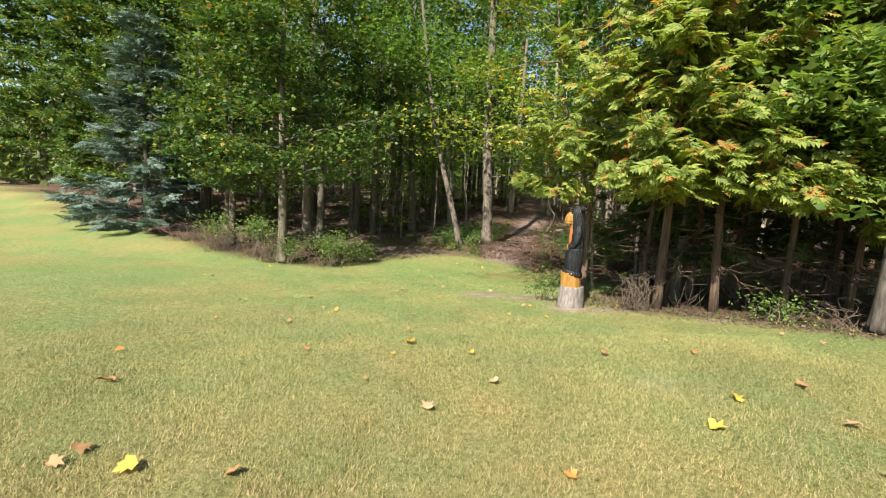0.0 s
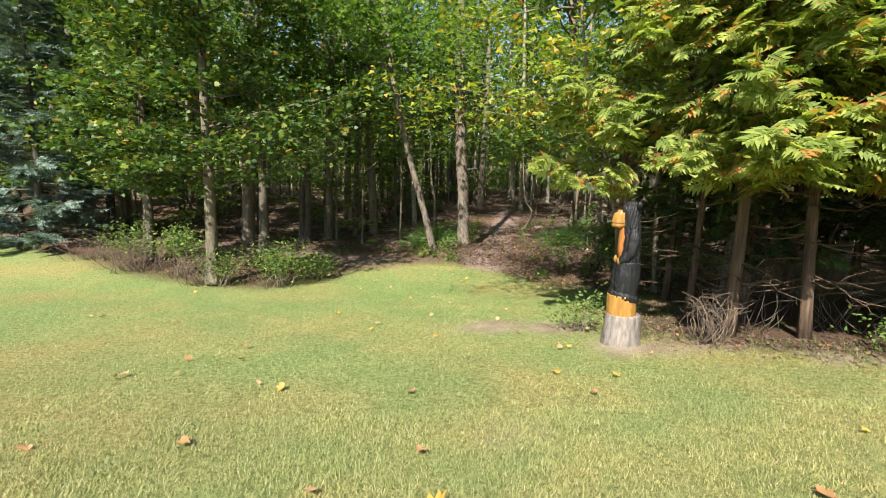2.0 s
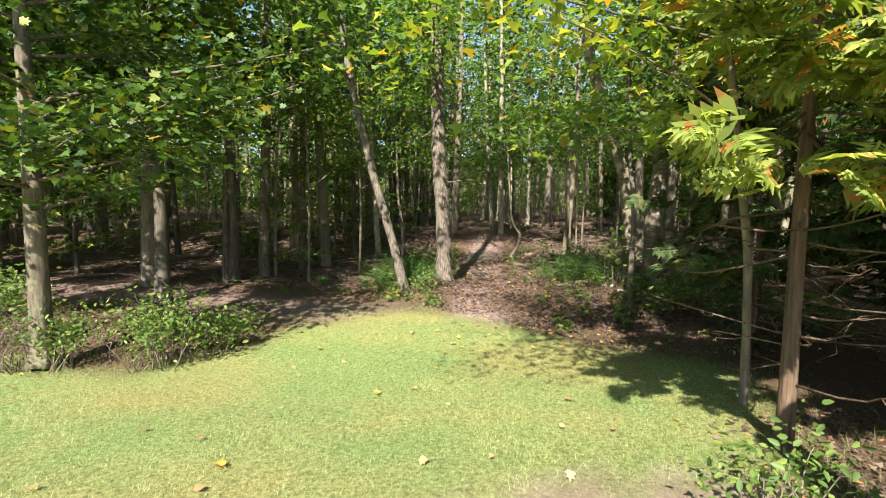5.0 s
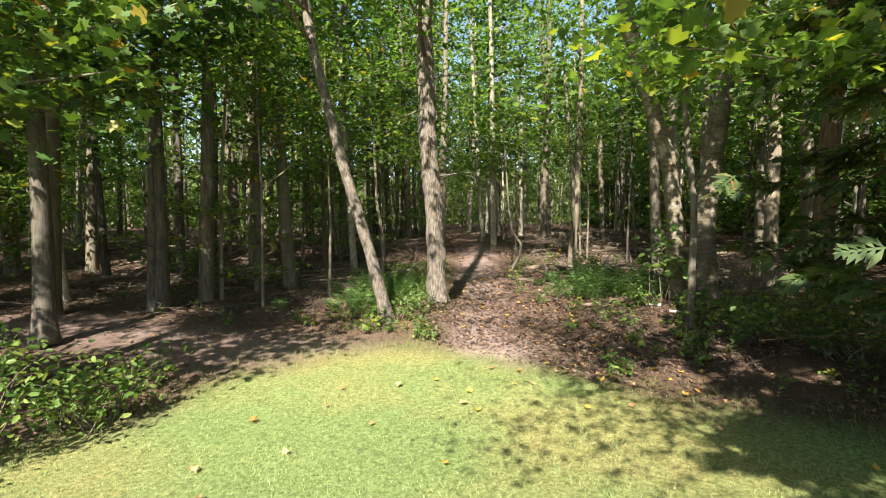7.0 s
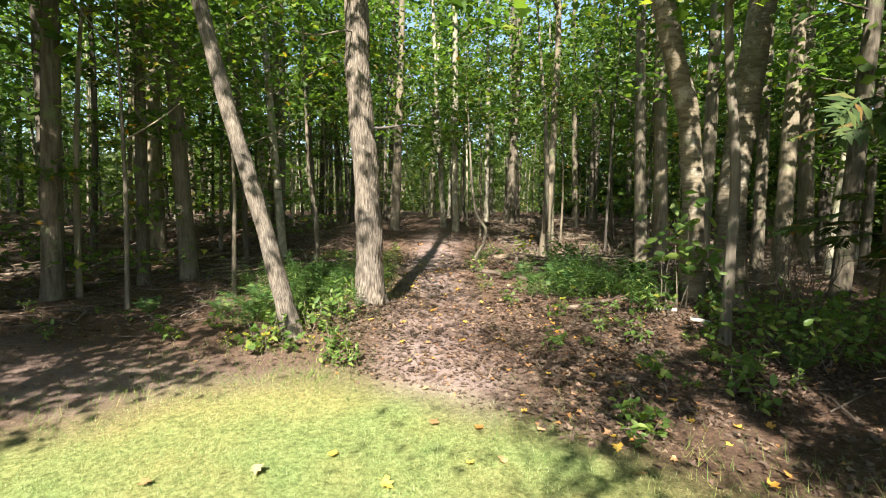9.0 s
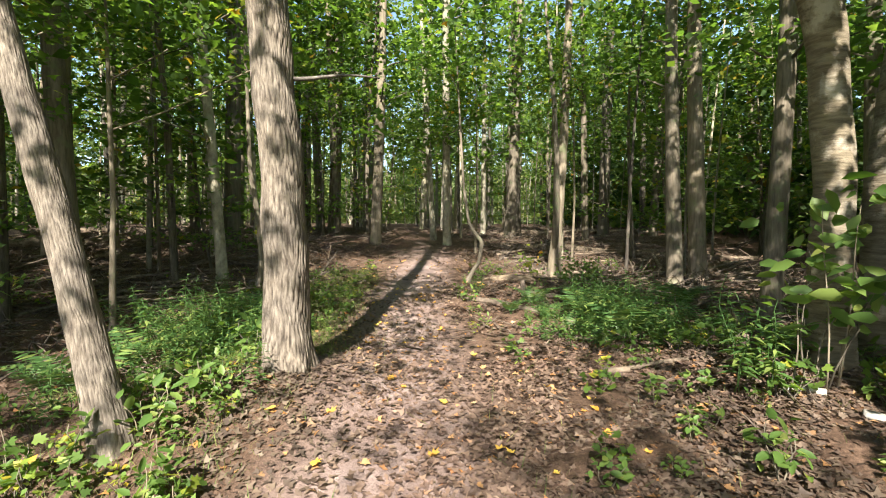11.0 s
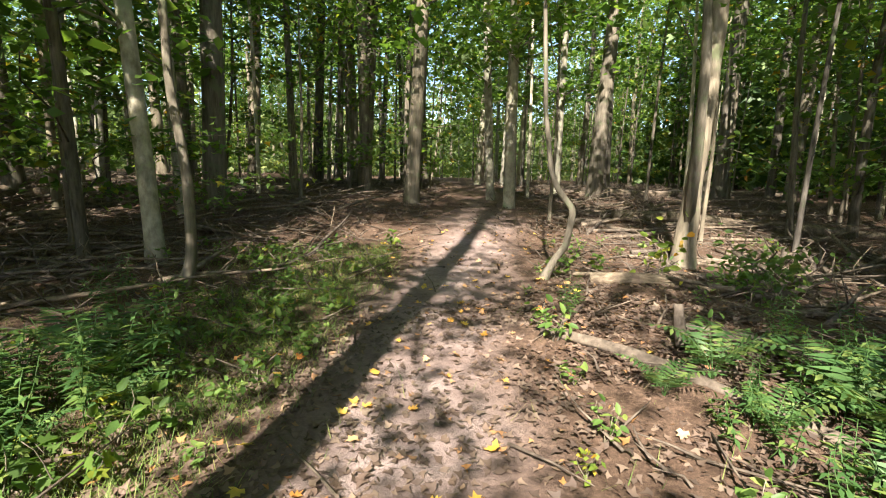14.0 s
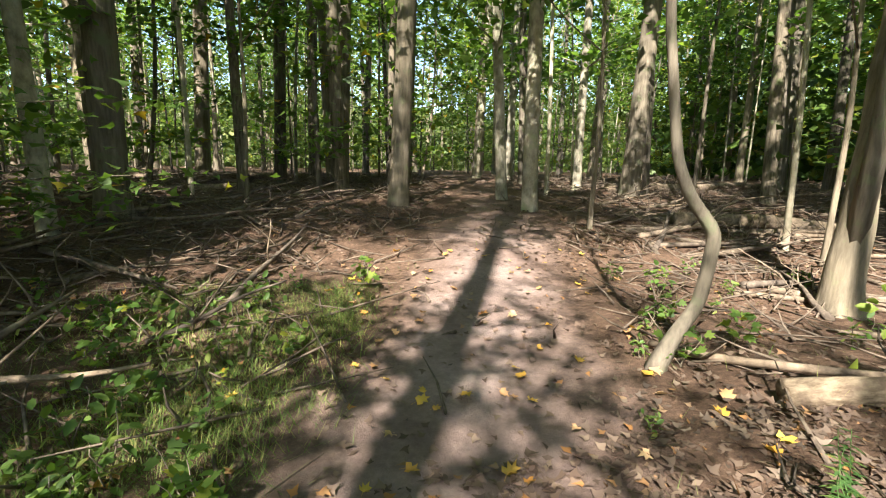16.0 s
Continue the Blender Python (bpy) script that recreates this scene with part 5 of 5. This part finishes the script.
log("fallen_tree", (-7.0, 22.0), (-1.5, 25.5), 0.11, 0.05, DEAD_WOOD, "long grey fallen trunk in the wood", seed=12, stubs=4)
log("fallen_tree", (8.0, 25.4), (15.0, 23.6), 0.12, 0.07, DEAD_WOOD, "long grey fallen trunk in the wood", seed=13, stubs=3)
log("fallen_tree", (6.5, 17.0), (10.5, 19.5), 0.09, 0.05, DEAD_WOOD, "grey fallen trunk among undergrowth", seed=14, stubs=3)
log("fallen_tree", (9.0, 29.0), (18.0, 31.0), 0.13, 0.07, DEAD_WOOD, "long grey fallen trunk in the wood", seed=15)
log("fallen_tree", (-8.0, 30.0), (2.0, 32.5), 0.13, 0.07, DEAD_WOOD, "long grey fallen trunk in the wood", seed=16)
rs = np.random.RandomState(23)
for q in range(300):
    while True:
        y, x = 20 + 14 * rs.rand() ** 1.2, -9 + 26 * rs.rand()
        if q % 3 == 1:
            y, x = 21.0 + 8 * rs.rand(), -7 + 9.5 * rs.rand()
        elif q % 3 == 2:
            y, x = 17.5 + 9 * rs.rand(), 6.6 + 6 * rs.rand()
        a, ln = rs.randn() * 0.6, 0.8 + 2.2 * rs.rand()
        ex, ey = x + ln * math.cos(a), y + ln * math.sin(a)
        if min(line_distance(x, y, TRAIL), line_distance(ex, ey, TRAIL)) > 1.5 and line_distance(x, y, SIDE_TRACK) > 1.2 and not (3 < x < 6.5 and y < 23) and ((x < 3.5) == (ex < 4.2)):
            break
    log("dead_branch", (x, y), (x + ln * math.cos(a), y + ln * math.sin(a)), 0.018 + 0.03 * rs.rand(), 0.008, DEAD_WOOD, "dead grey branch on the woodland floor", "branch", 0.35 * rs.rand(), 2, 200 + q)

# loose twigs past counting
tw = []
while len(tw) < 7000:
    y, x = 13 + 22 * rs.rand(), -9 + 24 * rs.rand()
    d = float(line_distance(x, y, TRAIL))
    if float(lawn_side(np.array(x), np.array(y))) > -0.8 or (y < 17.5 and rs.rand() < 0.85) or float(line_distance(x, y, SIDE_TRACK)) < 1.2 or (d < 1.0 and rs.rand() < 0.9) or (d < 2.5 and y < 22 and rs.rand() < 0.5):
        continue
    a, ln = rs.rand() * 6.283, 0.15 + 0.9 * rs.rand() ** 2
    p = np.array([(x, y, 0), (x + ln * 0.5 * math.cos(a) + rs.randn() * 0.03, y + ln * 0.5 * math.sin(a), 0), (x + ln * math.cos(a), y + ln * math.sin(a), 0)])
    p[:, 2] = ground(p[:, 0], p[:, 1]) + 0.015 + np.array([0, 0.05, 0.1]) * rs.rand() * 2
    tw.append(tube(p, [0.008 + 0.006 * rs.rand(), 0.007, 0.003], 4))
tagged(new("fallen_twigs", mesh_np("fallen_twigs", *join(tw), (DEAD_WOOD,))), "dead twigs scattered over the woodland floor", "twigs", kind="stuff")


# ---------------------------------------------------------------- leaf litter, grass
def scatter(n, x0, x1, y0, y1, keep, rs):
    x, y = x0 + (x1 - x0) * rs.rand(n), y0 + (y1 - y0) * rs.rand(n)
    ok = rs.rand(n) < keep(x, y)
    return x[ok], y[ok]


rs = np.random.RandomState(29)


def litter_keep(x, y):
    side = lawn_side(x, y)
    d = np.minimum(line_distance(x, y, TRAIL), line_distance(x, y, SIDE_TRACK))
    near_birch = np.exp(-((x - 3.6) ** 2 / 3 + (y - 14.8) ** 2 / 3))
    return np.clip(-side / 0.6, 0, 1) * np.clip(0.4 + (d - 0.4) / 1.6, 0.4, 1) * np.clip(0.4 + 0.5 * waves(x, y, 2.0, 31) + near_birch, 0.12, 1)


def cedar_keep(x, y):
    """Brown leaves and needles along the foot of the cedar row."""
    side = lawn_side(x, y)
    return np.clip(1 - np.abs(side + 0.35) / 0.9, 0, 1) * np.clip(0.65 + 0.7 * waves(x, y, 4.0, 33), 0, 1)


x, y = scatter(140000, -8, 12, 11, 27, litter_keep, rs)
x2, y2 = scatter(60000, 1.2, 6.2, 13.4, 21, lambda a, b: np.clip(litter_keep(a, b) * 1.3, 0, 1), rs)
x3, y3 = scatter(26000, 1.7, 9.5, 4.0, 9.6, cedar_keep, rs)
x, y = np.concatenate([x, x2, x3]), np.concatenate([y, y2, y3])
pl = np.stack([x, y, ground(x, y) + 0.006 + 0.014 * rs.rand(len(x))], 1)
tagged(new("leaf_litter", mesh_np("leaf_litter", *leaves(pl, 0.05, rs, "lobed", 0.9, 0, 0.3), (LITTER,))), "brown dead leaves covering the woodland floor", "leaf litter", kind="stuff")


def blades(x, y, h, w, rs, lean=0.6, flat=False):
    """Grass: one folded narrow blade at each place."""
    n = len(x)
    a, hh = rs.rand(n) * 6.283, h * (0.5 + 0.9 * rs.rand(n))
    ln = lean * hh * (0.3 + rs.rand(n))
    b = np.stack([x, y, ground(x, y) - 0.006], 1)
    side = np.stack([-np.sin(a), np.cos(a), 0 * a], 1) * (w * (0.6 + 0.8 * rs.rand(n)))[:, None]
    out = np.stack([np.cos(a), np.sin(a), 0 * a], 1)
    up = np.array([0, 0, 1.0])
    mid = b + out * (ln * 0.35)[:, None] + up * (hh * 0.65)[:, None]
    tip = b + out * ln[:, None] + up * hh[:, None]
    if flat:
        v = np.stack([b - side, b + side, tip], 1)
        return v.reshape(-1, 3), np.arange(3 * n).reshape(-1, 3)
    v = np.stack([b - side * 0.8, b + side * 0.8, mid + side, tip], 1)
    return v.reshape(-1, 3), np.arange(4 * n).reshape(-1, 4)


def lawn_keep(x, y):
    side = lawn_side(x, y) + 0.25 * waves(x, y, 2.5, 3)
    bare = np.zeros(np.shape(x))
    for bx, by, r in ((0.95, 8.5, 0.65), (1.75, 8.4, 0.6), (2.3, 7.3, 0.55), (3.0, 7.35, 0.5)):
        bare = np.maximum(bare, np.clip(1.35 - np.hypot(x - bx, (y - by) * 1.4) / r + 0.5 * waves(x, y, 6, 8), 0, 1))
    return np.clip(side / 0.7 + 0.4, 0, 1) * (1 - 0.92 * bare) * np.clip(0.75 + 0.5 * waves(x, y, 3, 37), 0.35, 1)


def lawn_spots(rs, n):
    """Thick where the walk goes, thinning out to the sides."""
    x, y = -14 + 23 * rs.rand(n), -2.0 + 18.0 * rs.rand(n)
    near = np.exp(-np.maximum(np.abs(x - 0.2) - 3.4, 0) / 2.2) * np.clip(1.25 - y / 22, 0.4, 1) * np.clip((y + 2.0) / 3.0, 0, 1)
    ok = rs.rand(n) < lawn_keep(x, y) * near
    return x[ok], y[ok]


gx, gy = lawn_spots(rs, 1900000)
nx, ny = scatter(520000, -3.6, 4.2, 0.6, 5.6, lawn_keep, rs)
gx, gy = np.concatenate([gx, nx]), np.concatenate([gy, ny])
tagged(new("lawn_grass", mesh_np("lawn_grass", *blades(gx, gy, 0.024, 0.0022, rs, 1.4, True), (GRASS,))), "short mown lawn grass, green with dry straw", "grass", kind="stuff")


def wild_keep(x, y):
    side = lawn_side(x, y)
    d = line_distance(x, y, TRAIL)
    left = np.exp(-((x - 1.6 - (y - 18) * 0.22) ** 2) / 0.9) * (y > 17) * (y < 23.5)
    rim = np.exp(-((side + 0.3) / 0.5) ** 2)
    foot = np.exp(-((x - 1.0) ** 2 / 1.6 + (y - 15.9) ** 2 / 1.2))
    return np.clip(left * 1.1 + rim * 0.6 + foot + 0.04, 0, 1) * np.clip((d - 0.55) / 0.5, 0.02, 1) * (0.5 + 0.5 * waves(x, y, 3.5, 41)) * (side < 0.3)


x, y = scatter(420000, -9, 10, 6, 25, wild_keep, rs)
x2, y2 = scatter(110000, -0.2, 3.4, 17.2, 23.6, wild_keep, rs)
x, y = np.concatenate([x, x2]), np.concatenate([y, y2])
tagged(new("wild_grass", mesh_np("wild_grass", *blades(x, y, 0.085, 0.0022, rs, 1.4, True), (WILD_GRASS,))), "thin straggling woodland grass beside the trail", "grass", kind="stuff")


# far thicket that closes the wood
def thicket(seed, n, place, gap, leaf=HAZE_GREEN, tall=12):
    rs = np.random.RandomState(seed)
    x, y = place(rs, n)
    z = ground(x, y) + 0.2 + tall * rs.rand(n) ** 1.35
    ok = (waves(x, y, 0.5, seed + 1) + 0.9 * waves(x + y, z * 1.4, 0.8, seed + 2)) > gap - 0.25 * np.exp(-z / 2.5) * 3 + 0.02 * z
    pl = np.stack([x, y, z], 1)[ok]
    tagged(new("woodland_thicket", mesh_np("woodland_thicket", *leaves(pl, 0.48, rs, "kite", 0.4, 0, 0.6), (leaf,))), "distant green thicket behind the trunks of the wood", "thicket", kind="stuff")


def behind(rs, n):
    y = 54 + 26 * rs.rand(n)
    return 5 + (rs.rand(n) - 0.5) * (70 + 1.7 * (y - 40)), y


def beside_right(rs, n):
    x = 18 + 24 * rs.rand(n)
    return x, -2 + 0.1 * x + (46 - 0.1 * x) * rs.rand(n)


def beside_left(rs, n):
    y = 30 + 25 * rs.rand(n)
    return -22 - 24 * rs.rand(n), y


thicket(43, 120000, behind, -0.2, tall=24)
thicket(53, 60000, beside_right, -0.3, EDGE_SHADE_GREEN)
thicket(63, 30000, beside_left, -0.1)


def distant_trees():
    """The far side of the wood: a ragged wall of crowns round the horizon ahead."""
    az, h = np.radians(np.linspace(-80, 125, 420)), np.linspace(0, 1, 40)
    A, H = np.meshgrid(az, h, indexing="ij")
    top = 10.5 + 3.0 * waves(A * 60, A * 0, 0.6, 71) + 1.6 * waves(A * 60, A * 0, 2.2, 72)
    R = 84 + 5 * waves(A * 80, H * 12, 0.8, 73) + 3 * waves(A * 80, H * 12, 2.4, 74) + 8 * H ** 3
    X, Y = 4 + R * np.sin(A), 12 + R * np.cos(A)
    Z = ground(X, Y) - 0.3 + top * H + 0.8 * waves(A * 80, H * 12, 3.1, 75) * H
    n, m = A.shape
    i, j = np.meshgrid(np.arange(n - 1), np.arange(m - 1), indexing="ij")
    f = np.stack([i * m + j, (i + 1) * m + j, (i + 1) * m + j + 1, i * m + j + 1], -1).reshape(-1, 4)
    mat, nt, b = material("far_crowns", 0.9, 0.1)
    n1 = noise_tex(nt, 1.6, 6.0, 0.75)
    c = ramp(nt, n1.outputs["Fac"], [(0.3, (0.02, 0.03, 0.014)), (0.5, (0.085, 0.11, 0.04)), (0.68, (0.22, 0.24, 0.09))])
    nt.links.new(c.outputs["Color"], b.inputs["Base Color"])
    bump(nt, b, n1.outputs["Fac"], 1.0, 0.8)
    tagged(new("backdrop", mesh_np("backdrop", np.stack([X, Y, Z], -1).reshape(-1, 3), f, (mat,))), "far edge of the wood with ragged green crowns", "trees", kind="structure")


distant_trees()


# ---------------------------------------------------------------- fallen leaves one could count
def fallen_leaf(seed, mat):
    rs = np.random.RandomState(seed)
    v = MAPLE_V * 1.0
    v[:, 2] += 0.12 * rs.rand() * (np.abs(v[:, 0]) * 2) ** 2 + 0.08 * rs.randn(len(v)) + 0.10
    v[:, 1] -= 0.4
    sv, sf = tube(np.array([(0, -0.4, 0.1), (0.03, -0.6, 0.07), (0.08, -0.8, 0.02)]), [0.012, 0.012, 0.01], 4)
    return mesh_np("fallen_leaf", *join([(v, MAPLE_F), (sv, sf)]), (mat,))


YL = [fallen_leaf(s, YELLOW_LEAF) for s in (151, 152, 153)]
BL = [fallen_leaf(s, BROWN_LEAF) for s in (154, 155, 156)]


def drop_leaf(x, y, size, yellow, rs, where, group):
    ob = new("fallen_leaf", (YL if yellow else BL)[rs.randint(3)])
    ob.matrix_basis = pose(x, y, gz(x, y) + 0.012 + (0.018 if where == "lawn" else 0.01), rs.randn() * 12, rs.randn() * 12, rs.rand() * 360) @ Matrix.Scale(size, 4)
    tagged(ob, ("yellow maple leaf lying on the " if yellow else "curled brown maple leaf lying on the ") + where, "leaf", group)


rs = np.random.RandomState(47)
for x, y, s, yl in ((-0.25, 4.45, 0.13, 1), (0.47, 3.5, 0.10, 0), (1.65, 4.35, 0.11, 0), (-2.41, 3.24, 0.14, 0), (-0.04, 3.05, 0.12, 0), (2.35, 3.42, 0.13, 1), (-1.17, 4.09, 0.09, 0), (0.04, 7.95, 0.08, 1), (-0.91, 7.12, 0.08, 0),
                    (0.75, 2.3, 0.09, 1), (-1.55, 2.2, 0.13, 1), (-1.9, 2.35, 0.12, 0), (1.9, 2.9, 0.14, 1), (2.9, 3.0, 0.13, 0), (2.6, 2.3, 0.10, 0), (3.1, 3.7, 0.12, 0)):
    drop_leaf(x, y, 0.85 * s, yl, rs, "lawn", "fallen leaves on the lawn")
for q in range(110):
    x, y = -5 + 10 * rs.rand(), 1.5 + 12.5 * rs.rand()
    if float(lawn_side(np.array(x), np.array(y))) > 0.4:
        drop_leaf(x, y, 0.045 + 0.045 * rs.rand(), rs.rand() < 0.3, rs, "lawn", "fallen leaves on the lawn")
for q in range(230):
    y = 12.5 + 12 * rs.rand()
    x = np.interp(y, [p[1] for p in TRAIL], [p[0] for p in TRAIL]) + rs.randn() * 0.8 + (0.9 if y < 17 else 0)
    drop_leaf(x, y, 0.045 + 0.035 * rs.rand(), rs.rand() < 0.6, rs, "trail", "fallen leaves on the trail")
